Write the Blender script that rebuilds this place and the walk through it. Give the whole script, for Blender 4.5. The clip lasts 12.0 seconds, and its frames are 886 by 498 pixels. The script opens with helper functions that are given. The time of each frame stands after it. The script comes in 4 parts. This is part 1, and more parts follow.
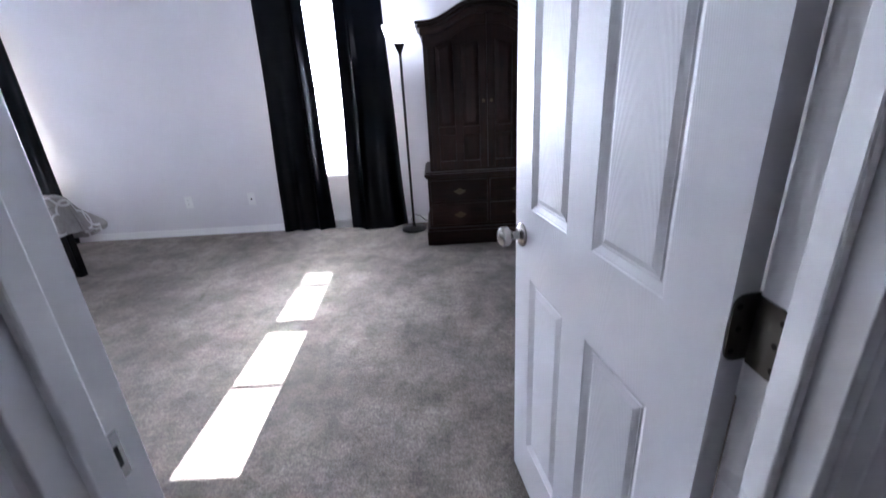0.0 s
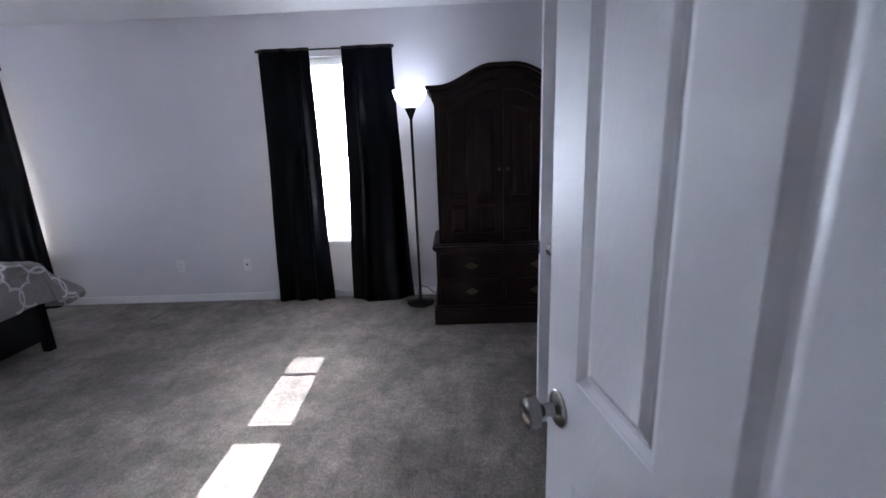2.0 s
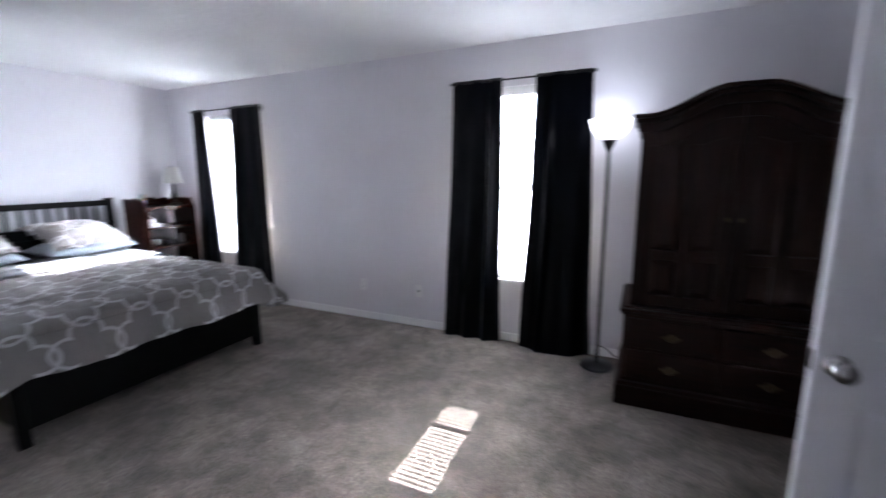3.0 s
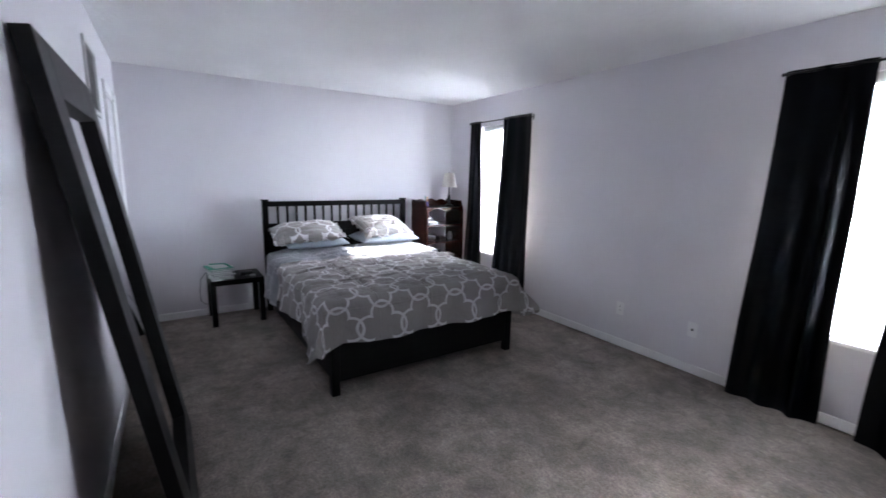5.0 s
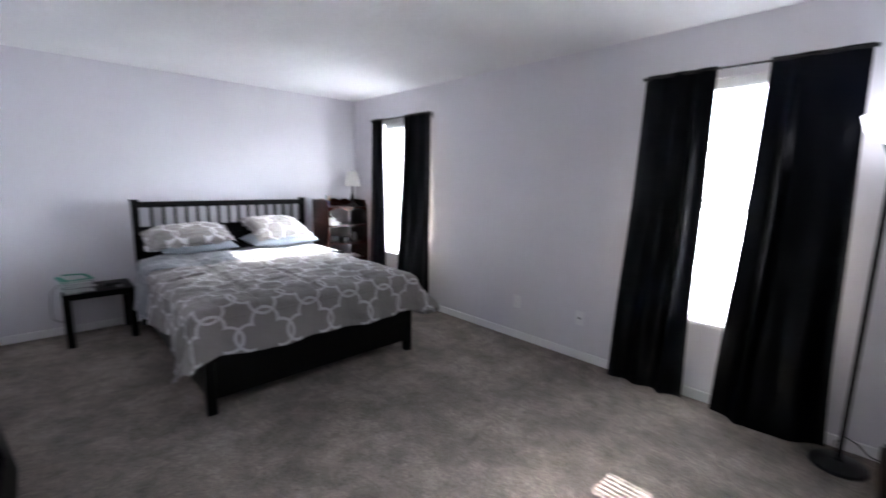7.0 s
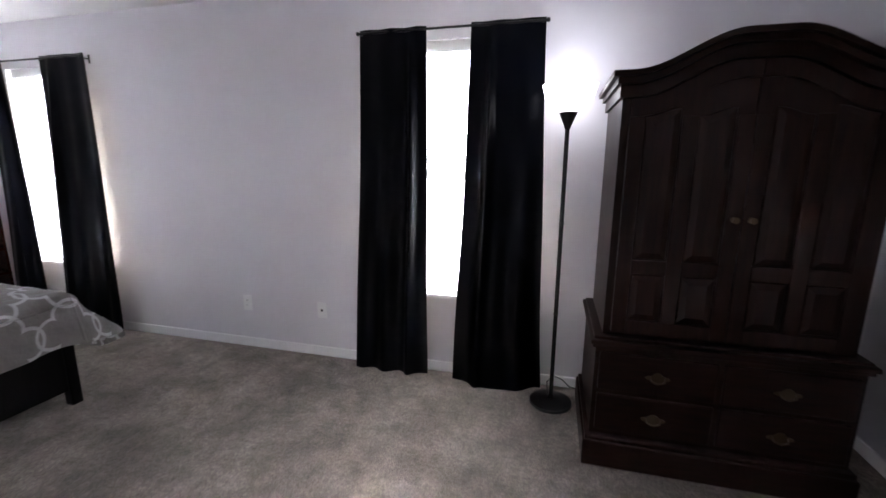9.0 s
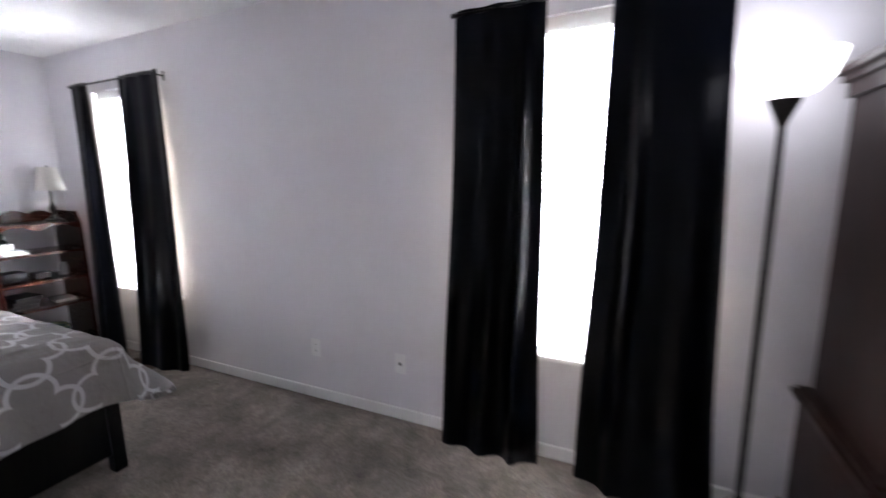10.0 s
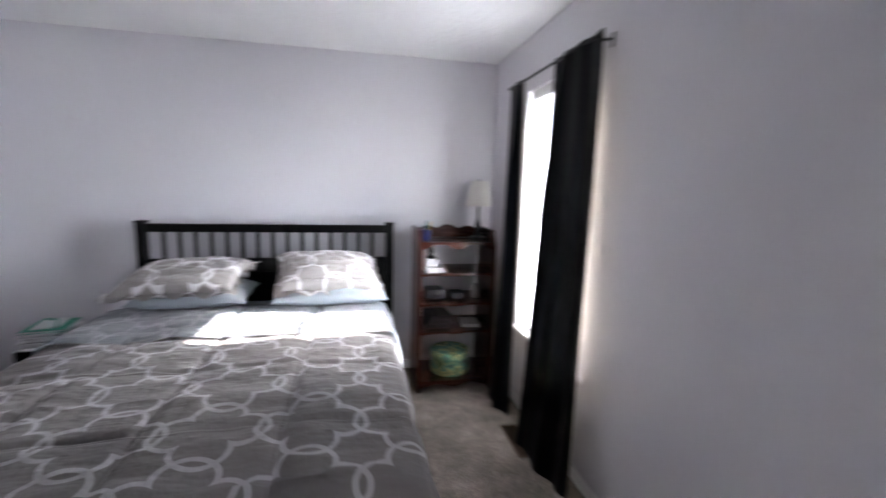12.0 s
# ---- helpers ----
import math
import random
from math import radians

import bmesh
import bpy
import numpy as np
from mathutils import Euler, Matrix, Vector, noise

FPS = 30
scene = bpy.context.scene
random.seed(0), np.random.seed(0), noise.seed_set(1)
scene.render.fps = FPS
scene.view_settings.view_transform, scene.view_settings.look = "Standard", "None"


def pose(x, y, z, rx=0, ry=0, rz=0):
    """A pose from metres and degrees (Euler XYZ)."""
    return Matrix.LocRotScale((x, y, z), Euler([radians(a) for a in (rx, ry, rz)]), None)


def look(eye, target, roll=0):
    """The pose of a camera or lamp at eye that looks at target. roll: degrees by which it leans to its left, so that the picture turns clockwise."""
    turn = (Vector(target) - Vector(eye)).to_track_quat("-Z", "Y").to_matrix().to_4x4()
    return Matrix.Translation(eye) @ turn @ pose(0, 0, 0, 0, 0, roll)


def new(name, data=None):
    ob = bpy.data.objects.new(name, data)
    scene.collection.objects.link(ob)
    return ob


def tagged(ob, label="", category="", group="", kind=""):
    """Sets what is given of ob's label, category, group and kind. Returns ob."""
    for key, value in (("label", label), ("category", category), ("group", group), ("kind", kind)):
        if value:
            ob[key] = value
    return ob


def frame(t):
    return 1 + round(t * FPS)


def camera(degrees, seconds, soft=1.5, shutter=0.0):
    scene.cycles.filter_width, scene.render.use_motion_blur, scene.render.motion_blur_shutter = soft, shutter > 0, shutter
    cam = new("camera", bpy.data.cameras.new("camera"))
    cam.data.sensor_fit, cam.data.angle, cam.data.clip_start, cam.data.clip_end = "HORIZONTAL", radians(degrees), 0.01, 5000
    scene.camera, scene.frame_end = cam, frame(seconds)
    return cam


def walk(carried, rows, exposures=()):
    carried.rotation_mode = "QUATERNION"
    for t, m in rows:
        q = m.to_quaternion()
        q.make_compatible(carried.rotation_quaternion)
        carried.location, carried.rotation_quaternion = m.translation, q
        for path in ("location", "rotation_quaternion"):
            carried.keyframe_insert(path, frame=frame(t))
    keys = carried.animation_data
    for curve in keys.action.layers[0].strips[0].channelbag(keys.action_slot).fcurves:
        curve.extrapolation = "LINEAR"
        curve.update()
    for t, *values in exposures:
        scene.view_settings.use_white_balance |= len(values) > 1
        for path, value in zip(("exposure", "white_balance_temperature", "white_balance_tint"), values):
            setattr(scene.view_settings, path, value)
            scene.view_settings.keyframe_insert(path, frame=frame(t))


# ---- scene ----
cam = camera(93.0, 12.0, shutter=0.62)
PATH = [
    (0, (0.068, -0.104, 1.268), (0.067, 1.764, 0.553), -3.3),
    (0.5, (0.089, -0.069, 1.299), (0.05, 1.841, 0.707), -3.9),
    (1, (0.11, 0.03, 1.297), (-0.015, 1.951, 0.757), -2.8),
    (1.5, (0.115, 0.148, 1.333), (-0.084, 2.08, 0.853), -5.5),
    (2, (0.109, 0.314, 1.347), (0.055, 2.254, 0.863), -2.3),
    (2.5, (0.057, 0.475, 1.379), (-0.236, 2.413, 0.985), -3.7),
    (3, (0.016, 0.667, 1.416), (-0.82, 2.449, 1.064), -0.5),
    (3.5, (-0.072, 0.732, 1.42), (-1.225, 2.32, 1.036), -1.1),
    (3.7, (-0.115, 0.737, 1.435), (-1.35, 2.272, 1.093), -0.7),
    (5.3, (-0.276, 0.698, 1.464), (-1.979, 1.695, 1.138), 0.3),
    (5.5, (-0.265, 0.703, 1.461), (-1.986, 1.672, 1.149), -0.2),
    (6, (-0.249, 0.731, 1.46), (-1.946, 1.749, 1.166), -0.2),
    (6.5, (-0.221, 0.811, 1.442), (-1.804, 2.0, 1.157), 0.6),
    (7, (-0.204, 0.914, 1.429), (-1.628, 2.281, 1.107), 1.1),
    (7.5, (-0.166, 1.05, 1.436), (-1.181, 2.728, 1.039), 0.1),
    (7.7, (-0.177, 1.081, 1.4), (-0.965, 2.882, 1.036), -0.6),
    (9.3, (-0.305, 1.625, 1.365), (-0.798, 3.523, 0.97), 0.4),
    (9.5, (-0.374, 1.752, 1.363), (-0.975, 3.617, 0.961), 0.3),
    (10, (-0.613, 2.038, 1.395), (-1.441, 3.828, 1.063), -0.7),
    (10.5, (-0.895, 2.319, 1.392), (-2.149, 3.851, 1.105), 0.6),
    (11, (-1.225, 2.54, 1.402), (-2.772, 3.768, 1.087), 1.3),
    (11.5, (-1.561, 2.744, 1.443), (-3.278, 3.732, 1.17), 0.6),
    (12, (-1.888, 2.9, 1.458), (-3.823, 3.32, 1.173), 1.5),
]
EXPOSURES = [
    (0, 4.60, 5720, 16), (0.5, 4.24, 5700, 16), (1.0, 4.00, 5680, 16), (1.5, 3.80, 5720, 15), (2.0, 3.66, 5760, 15), (2.5, 3.72, 5880, 15), (3.5, 3.86, 6020, 14), (5.5, 3.64, 6030, 15),
    (6.5, 3.76, 6120, 15), (7.5, 3.76, 6280, 15), (9.5, 4.05, 6450, 17), (10.5, 3.74, 6440, 16), (11.2, 3.42, 6440, 16), (12.0, 3.32, 6440, 16),
]
walk(cam, [(t, look(eye, target, roll)) for t, eye, target, roll in PATH], EXPOSURES)

# ---- light ----
SUN_ELEV = 33.0
world = bpy.data.worlds.new("sky")
world.use_nodes = True
scene.world = world
wn = world.node_tree.nodes
sky = wn.new("ShaderNodeTexSky")
sky.sky_type, sky.sun_disc = "NISHITA", False
sky.dust_density = 0.1
sky.sun_elevation, sky.sun_rotation = radians(SUN_ELEV), 0.0
world.node_tree.links.new(sky.outputs[0], wn["Background"].inputs[0])
wn["Background"].inputs[1].default_value = 0.12
sun = new("sun", bpy.data.lights.new("sun", "SUN"))
sun.data.energy, sun.data.angle, sun.data.color = 3.9, radians(0.25), (1.0, 0.96, 0.91)
sun.matrix_world = look((-0.09, 4 + 10 * math.cos(radians(SUN_ELEV)), 10 * math.sin(radians(SUN_ELEV))), (0, 4, 0))


def area_lamp(name, m, w, h, watts, colour):
    ob = new(name, bpy.data.lights.new(name, "AREA"))
    ob.data.shape, ob.data.size, ob.data.size_y, ob.data.energy, ob.data.color = "RECTANGLE", w, h, watts, colour
    ob.matrix_world = m
    return ob


WIN = {"window_1": (-4.10, 0.40), "window_2": (-0.87, 0.40)}   # middle and half width of each opening
SILL, HEAD = 0.53, 2.08
for n, (cx, hw) in WIN.items():
    area_lamp("sky_light", look((cx, 4.72, 1.12), (cx, 1.6, 3.3)), 1.2, 1.7, 41 if cx < -2 else 41, (0.88, 0.94, 1.0))
glow = new("torch_bulb", bpy.data.lights.new("torch_bulb", "POINT"))
glow.data.energy, glow.data.shadow_soft_size, glow.data.color = 0.048, 0.04, (0.93, 0.95, 1.0)
glow.location = (-0.20, 3.79, 1.745)


# ---- materials ----
class Mat:
    """A node material and short ways to add nodes to it."""

    def __init__(self, name, base=(0.8, 0.8, 0.8), rough=0.6, metal=0.0, **extra):
        self.m = bpy.data.materials.new(name)
        self.m.use_nodes = True
        self.t = self.m.node_tree
        self.b = self.t.nodes["Principled BSDF"]
        self.b.inputs["Base Color"].default_value = (*base, 1)
        self.b.inputs["Roughness"].default_value = rough
        self.b.inputs["Metallic"].default_value = metal
        for k, v in extra.items():
            self.b.inputs[k.replace("_", " ")].default_value = v

    def node(self, kind, **inputs):
        n = self.t.nodes.new("ShaderNode" + kind)
        for k, v in inputs.items():
            n.inputs[k.replace("_", " ")].default_value = v
        return n

    def link(self, a, b):
        self.t.links.new(a, b)

    def coords(self, kind="Object", scale=(1, 1, 1)):
        c, p = self.node("TexCoord"), self.node("Mapping")
        p.inputs["Scale"].default_value = scale
        self.link(c.outputs[kind], p.inputs["Vector"])
        return p.outputs[0]

    def noise(self, vec, scale, detail=3.0, rough=0.55):
        n = self.node("TexNoise", Scale=scale, Detail=detail, Roughness=rough)
        self.link(vec, n.inputs["Vector"])
        return n.outputs["Fac"]

    def ramp(self, fac, *stops):
        r = self.node("ValToRGB")
        e = r.color_ramp.elements
        while len(e) < len(stops):
            e.new(0.5)
        for el, (p, c) in zip(e, stops):
            el.position, el.color = p, (*c, 1) if len(c) == 3 else c
        self.link(fac, r.inputs[0])
        return r.outputs[0]

    def math(self, op, a, b=None, c=None):
        n = self.node("Math")
        n.operation = op
        for i, v in enumerate((a, b, c)):
            if v is None:
                continue
            if isinstance(v, (int, float)):
                n.inputs[i].default_value = v
            else:
                self.link(v, n.inputs[i])
        return n.outputs[0]

    def mix(self, fac, a, b, blend="MIX"):
        n = self.node("Mix")
        n.data_type, n.blend_type = "RGBA", blend
        for i, v in ((0, fac), (6, a), (7, b)):
            if isinstance(v, (int, float)):
                n.inputs[i].default_value = v
            elif isinstance(v, tuple):
                n.inputs[i].default_value = (*v, 1)
            else:
                self.link(v, n.inputs[i])
        return n.outputs[2]

    def base(self, out):
        self.link(out, self.b.inputs["Base Color"])
        return self

    def rough(self, out):
        self.link(out, self.b.inputs["Roughness"])
        return self

    def bump(self, height, strength=0.3, dist=0.005):
        n = self.node("Bump", Strength=strength, Distance=dist)
        self.link(height, n.inputs["Height"])
        prev = self.b.inputs["Normal"]
        if prev.is_linked:
            self.link(prev.links[0].from_socket, n.inputs["Normal"])
        self.link(n.outputs[0], prev)
        return self


def paint(name, base, rough, bump=0.12, scale=160):
    a = Mat(name, base, rough)
    v = a.coords()
    big = a.noise(v, 0.9, 3)
    d = tuple(c * 0.955 for c in base)
    a.base(a.ramp(big, (0.3, d), (0.7, base)))
    a.rough(a.math("MULTIPLY_ADD", a.noise(v, 3.0), 0.16, rough - 0.08))
    a.bump(a.noise(v, scale, 2), bump, 0.002)
    return a.m


WALL = paint("wall_paint", (0.755, 0.74, 0.775), 0.62, 0.22, 190)
TRIM = paint("trim_paint", (0.90, 0.90, 0.91), 0.30, 0.05, 60)


def ceiling_paint():
    a = Mat("ceiling_texture_paint", (0.80, 0.80, 0.80), 0.85)
    v = a.coords()
    a.base(a.ramp(a.noise(v, 1.2), (0.3, (0.80, 0.80, 0.805)), (0.7, (0.86, 0.86, 0.86))))
    a.bump(a.ramp(a.noise(v, 15, 4, 0.6), (0.44, (0, 0, 0)), (0.56, (1, 1, 1))), 0.22, 0.007)
    a.bump(a.noise(v, 90, 3), 0.3, 0.004)
    return a.m


def carpet():
    a = Mat("carpet_pile", (0.2, 0.18, 0.16), 0.95, Sheen_Weight=0.15)
    v = a.coords()
    sweep = a.noise(a.coords(scale=(1.0, 1.15, 1.0)), 2.6, 5, 0.6)
    scuff = a.noise(a.coords(scale=(1.25, 0.85, 1.0)), 8.0, 5, 0.62)
    smudge = a.noise(a.coords(scale=(0.8, 1.3, 1.0)), 21.0, 4, 0.65)
    clump = a.noise(v, 58, 4, 0.7)
    pile = a.noise(v, 150, 4, 0.7)
    c = a.ramp(sweep, (0.38, (0.143, 0.120, 0.100)), (0.5, (0.194, 0.165, 0.140)), (0.62, (0.252, 0.217, 0.185)))
    c = a.mix(1.0, c, a.ramp(scuff, (0.36, (1.16, 1.16, 1.16)), (0.5, (1.0, 1.0, 1.0)), (0.66, (0.70, 0.69, 0.67))), "MULTIPLY")
    c = a.mix(1.0, c, a.ramp(smudge, (0.38, (1.09, 1.09, 1.09)), (0.62, (0.87, 0.86, 0.85))), "MULTIPLY")
    c = a.mix(1.0, c, a.ramp(clump, (0.40, (0.78, 0.77, 0.76)), (0.60, (1.22, 1.22, 1.22))), "MULTIPLY")
    c = a.mix(1.0, c, a.ramp(pile, (0.38, (0.62, 0.61, 0.60)), (0.5, (0.98, 0.97, 0.96)), (0.62, (1.38, 1.37, 1.35))), "MULTIPLY")
    sep = a.node("SeparateXYZ")
    a.link(v, sep.inputs[0])
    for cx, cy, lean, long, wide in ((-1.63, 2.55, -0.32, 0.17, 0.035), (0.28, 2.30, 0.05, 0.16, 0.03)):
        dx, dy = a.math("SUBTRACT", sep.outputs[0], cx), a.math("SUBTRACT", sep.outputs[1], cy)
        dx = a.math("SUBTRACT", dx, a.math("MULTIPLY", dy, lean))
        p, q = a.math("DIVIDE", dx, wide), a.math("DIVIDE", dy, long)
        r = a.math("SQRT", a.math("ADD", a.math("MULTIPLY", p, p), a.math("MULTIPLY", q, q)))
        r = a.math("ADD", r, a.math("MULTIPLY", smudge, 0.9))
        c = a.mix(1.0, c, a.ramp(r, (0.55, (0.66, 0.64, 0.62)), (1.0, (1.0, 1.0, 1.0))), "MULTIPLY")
    a.base(c)
    a.bump(clump, 0.4, 0.016)
    a.bump(pile, 0.7, 0.012)
    return a.m


def door_paint():
    a = Mat("door_paint", (0.74, 0.74, 0.765), 0.34)
    v = a.coords()
    grain = a.noise(a.coords(scale=(90.0, 90.0, 2.6)), 1.0, 4, 0.6)
    sep = a.node("SeparateXYZ")
    a.link(v, sep.inputs[0])
    x, z = sep.outputs[0], sep.outputs[2]
    xa = a.math("MINIMUM", a.math("ABSOLUTE", a.math("SUBTRACT", x, 0.233)), a.math("ABSOLUTE", a.math("SUBTRACT", x, 0.533)))
    arch = a.math("ADD", z, a.math("MULTIPLY", a.math("MULTIPLY", xa, xa), 48.0))
    arch = a.math("ADD", arch, a.math("MULTIPLY", a.noise(a.coords(scale=(6.0, 6.0, 1.6)), 1.0, 2), 0.22))
    ring = a.math("SINE", a.math("MULTIPLY", arch, 135.0))
    a.rough(a.math("MULTIPLY_ADD", a.noise(v, 5), 0.15, 0.31))
    a.bump(grain, 0.10, 0.002)
    a.bump(ring, 0.07, 0.0012)
    a.bump(a.noise(v, 120), 0.04, 0.002)
    return a.m


def wood(name, dark, light, rough, along="z", scale=1.0, coat=0.0):
    a = Mat(name, dark, rough, Coat_Weight=coat, Coat_Roughness=0.25, Specular_IOR_Level=0.16)
    k = {"x": (2 * scale, 22 * scale, 22 * scale), "y": (22 * scale, 2 * scale, 22 * scale), "z": (22 * scale, 22 * scale, 2 * scale)}[along]
    v = a.coords(scale=k)
    g = a.noise(v, 2.2, 6, 0.65)
    big = a.noise(a.coords(), 3.0, 3)
    c = a.ramp(g, (0.3, dark), (0.72, light))
    c = a.mix(a.ramp(big, (0.35, (0, 0, 0)), (0.75, (0.5, 0.5, 0.5))), c, tuple(x * 0.6 for x in dark))
    a.base(c)
    a.rough(a.math("MULTIPLY_ADD", g, 0.2, rough - 0.1))
    a.bump(g, 0.12, 0.002)
    return a.m


def fabric(name, base, rough=0.9, sheen=0.3, weave=900, bump=0.25):
    a = Mat(name, base, rough, Sheen_Weight=sheen, Sheen_Roughness=0.4)
    v = a.coords()
    n = a.noise(v, weave / 4, 2)
    a.base(a.mix(a.ramp(a.noise(v, 5), (0.35, (0, 0, 0)), (0.7, (0.35, 0.35, 0.35))), base, tuple(c * 0.75 for c in base)))
    a.bump(n, bump, 0.002)
    return a.m


def trellis(name, ground, line, period=0.304, lobe=0.0793, reach=0.0927, width=0.0098):
    """Interlocking quatrefoil outlines on plain cloth, by the cloth's own flat coordinates in metres."""
    a = Mat(name, ground, 0.85, Sheen_Weight=0.25, Sheen_Roughness=0.45)
    uv = a.node("UVMap")
    sep = a.node("SeparateXYZ")
    a.link(uv.outputs[0], sep.inputs[0])

    def fold(s, off):
        w = a.math("WRAP", a.math("ADD", s, off), period / 2, -period / 2)
        return a.math("ABSOLUTE", w)

    fx, fy = fold(sep.outputs[0], 3.215), fold(sep.outputs[1], -2.468)

    def length(p, q):
        return a.math("SQRT", a.math("ADD", a.math("MULTIPLY", p, p), a.math("MULTIPLY", q, q)))

    def outline(px, py):
        px, py = a.math("ABSOLUTE", px), a.math("ABSOLUTE", py)
        d1 = length(a.math("SUBTRACT", px, reach), py)
        d2 = length(px, a.math("SUBTRACT", py, reach))
        d = a.math("SUBTRACT", a.math("MINIMUM", d1, d2), lobe)
        d = a.math("MINIMUM", d, a.math("SUBTRACT", length(px, py), 0.062))
        return a.math("ABSOLUTE", d)

    e = outline(fx, fy)
    e = a.math("MINIMUM", e, outline(a.math("SUBTRACT", fx, period), fy))
    e = a.math("MINIMUM", e, outline(fx, a.math("SUBTRACT", fy, period)))
    fac = a.math("MULTIPLY", a.math("SUBTRACT", width, e), 700.0)
    fac.node.use_clamp = True
    v = a.coords()
    g = a.mix(a.ramp(a.noise(v, 7), (0.35, (0, 0, 0)), (0.7, (0.4, 0.4, 0.4))), ground, tuple(c * 0.86 for c in ground))
    a.base(a.mix(fac, g, line))
    seam = a.math("MINIMUM", a.math("ABSOLUTE", a.math("WRAP", a.math("ADD", sep.outputs[0], 0.11 - 0.24), 0.24, -0.24)), a.math("ABSOLUTE", a.math("WRAP", a.math("ADD", sep.outputs[1], 0.05 - 0.21), 0.21, -0.21)))
    st = a.math("MULTIPLY", seam, 120.0)
    st.node.use_clamp = True
    a.bump(st, 0.8, 0.006)
    a.bump(a.noise(a.coords(scale=(5, 1.5, 3)), 2.0, 3, 0.55), 0.7, 0.045)
    a.bump(a.noise(a.coords(scale=(2.0, 2.6, 2.0)), 5, 4), 0.5, 0.03)
    a.bump(a.noise(v, 400, 2), 0.15, 0.002)
    return a.m


CEIL, CARPET, DOORP = ceiling_paint(), carpet(), door_paint()
CHERRY = wood("dark_cherry_wood", (0.0085, 0.0033, 0.0025), (0.029, 0.0105, 0.0074), 0.42, "z", 1.0, 0.03)
CHERRY_H = wood("dark_cherry_wood_across", (0.0085, 0.0033, 0.0025), (0.029, 0.0105, 0.0074), 0.42, "x", 1.0, 0.03)
MAHOG = wood("mahogany_wood", (0.014, 0.0036, 0.0022), (0.070, 0.016, 0.008), 0.26, "y", 1.0, 0.2)
BLACKWOOD = wood("black_brown_wood", (0.0028, 0.0025, 0.0027), (0.006, 0.0052, 0.0052), 0.40, "z", 1.2)
CURTAIN = fabric("black_curtain_cloth", (0.0014, 0.0021, 0.0055), 0.33, 0.0, 1200, 0.05)
CURTAIN.node_tree.nodes["Principled BSDF"].inputs["Specular IOR Level"].default_value = 0.19
LINING = fabric("grey_curtain_lining", (0.11, 0.095, 0.075), 0.9, 0.0)
QUILT = trellis("trellis_cloth", (0.375, 0.350, 0.338), (0.78, 0.775, 0.78))
QUILT_BACK = trellis("pale_trellis_cloth", (0.36, 0.385, 0.42), (0.52, 0.54, 0.57))
SHEET = fabric("pale_blue_sheet_cloth", (0.38, 0.43, 0.48), 0.9, 0.2)
SHADE = fabric("cream_shade_cloth", (0.72, 0.70, 0.66), 0.9, 0.2)
NICKEL = Mat("brushed_nickel", (0.36, 0.345, 0.325), 0.22, 1.0).m
BRASS = Mat("aged_brass", (0.11, 0.088, 0.058), 0.38, 1.0).m
BRONZE = Mat("dull_hinge_metal", (0.13, 0.125, 0.115), 0.45, 0.9).m
BLACKMETAL = Mat("black_metal", (0.004, 0.004, 0.0045), 0.28, 0.0).m
POLEMETAL = Mat("dark_grey_metal", (0.022, 0.022, 0.024), 0.26, 0.0).m
PLASTIC = Mat("white_plastic", (0.86, 0.86, 0.86), 0.4).m
OUTLET = Mat("outlet_plastic", (0.83, 0.83, 0.835), 0.35).m
DARKHOLE = Mat("dark_slot", (0.01, 0.01, 0.01), 0.8).m
MIRROR = Mat("mirror_glass", (0.9, 0.92, 0.92), 0.01, 1.0).m
PAPER = Mat("paper", (0.66, 0.66, 0.655), 0.8).m
GREENP = Mat("green_cover", (0.03, 0.30, 0.20), 0.5).m
BLUEP = Mat("blue_plastic", (0.010, 0.018, 0.09), 0.35).m
BLACKP = Mat("black_plastic", (0.005, 0.005, 0.006), 0.4).m
GREYP = Mat("grey_cover", (0.3, 0.3, 0.31), 0.6).m
YELLOWP = Mat("yellow_pencil_paint", (0.6, 0.35, 0.05), 0.5).m
BROWNVENT = Mat("brown_register_metal", (0.10, 0.06, 0.035), 0.5, 0.3).m
VENTWHITE = Mat("white_grille_metal", (0.62, 0.62, 0.62), 0.45).m
def slat_vinyl():
    a = Mat("white_blind_slat", (0.80, 0.80, 0.80), 0.45)
    mix = a.node("MixShader", Fac=0.3)
    a.link(a.b.outputs[0], mix.inputs[1])
    a.link(a.node("BsdfTranslucent", Color=(0.8, 0.8, 0.8, 1)).outputs[0], mix.inputs[2])
    a.link(mix.outputs[0], a.t.nodes["Material Output"].inputs["Surface"])
    return a.m


SLAT = slat_vinyl()
GLASS = Mat("window_glass", (1, 1, 1), 0.0, Transmission_Weight=1.0, IOR=1.45).m
OPAL = Mat("lit_opal_glass", (0.85, 0.87, 0.9), 0.35, Emission_Strength=0.35).m
OPAL.node_tree.nodes["Principled BSDF"].inputs["Emission Color"].default_value = (0.93, 0.95, 1.0, 1)


def floral():
    a = Mat("floral_print", (0.3, 0.35, 0.2), 0.5)
    v = a.coords()
    n = a.noise(v, 16, 2)
    a.base(a.ramp(n, (0.34, (0.02, 0.035, 0.02)), (0.45, (0.06, 0.20, 0.15)), (0.53, (0.36, 0.33, 0.14)), (0.62, (0.05, 0.09, 0.03))))
    return a.m


def grass():
    a = Mat("lawn", (0.08, 0.11, 0.05), 0.9)
    v = a.coords()
    a.base(a.ramp(a.noise(v, 0.4, 6), (0.3, (0.06, 0.09, 0.035)), (0.7, (0.12, 0.14, 0.06))))
    return a.m


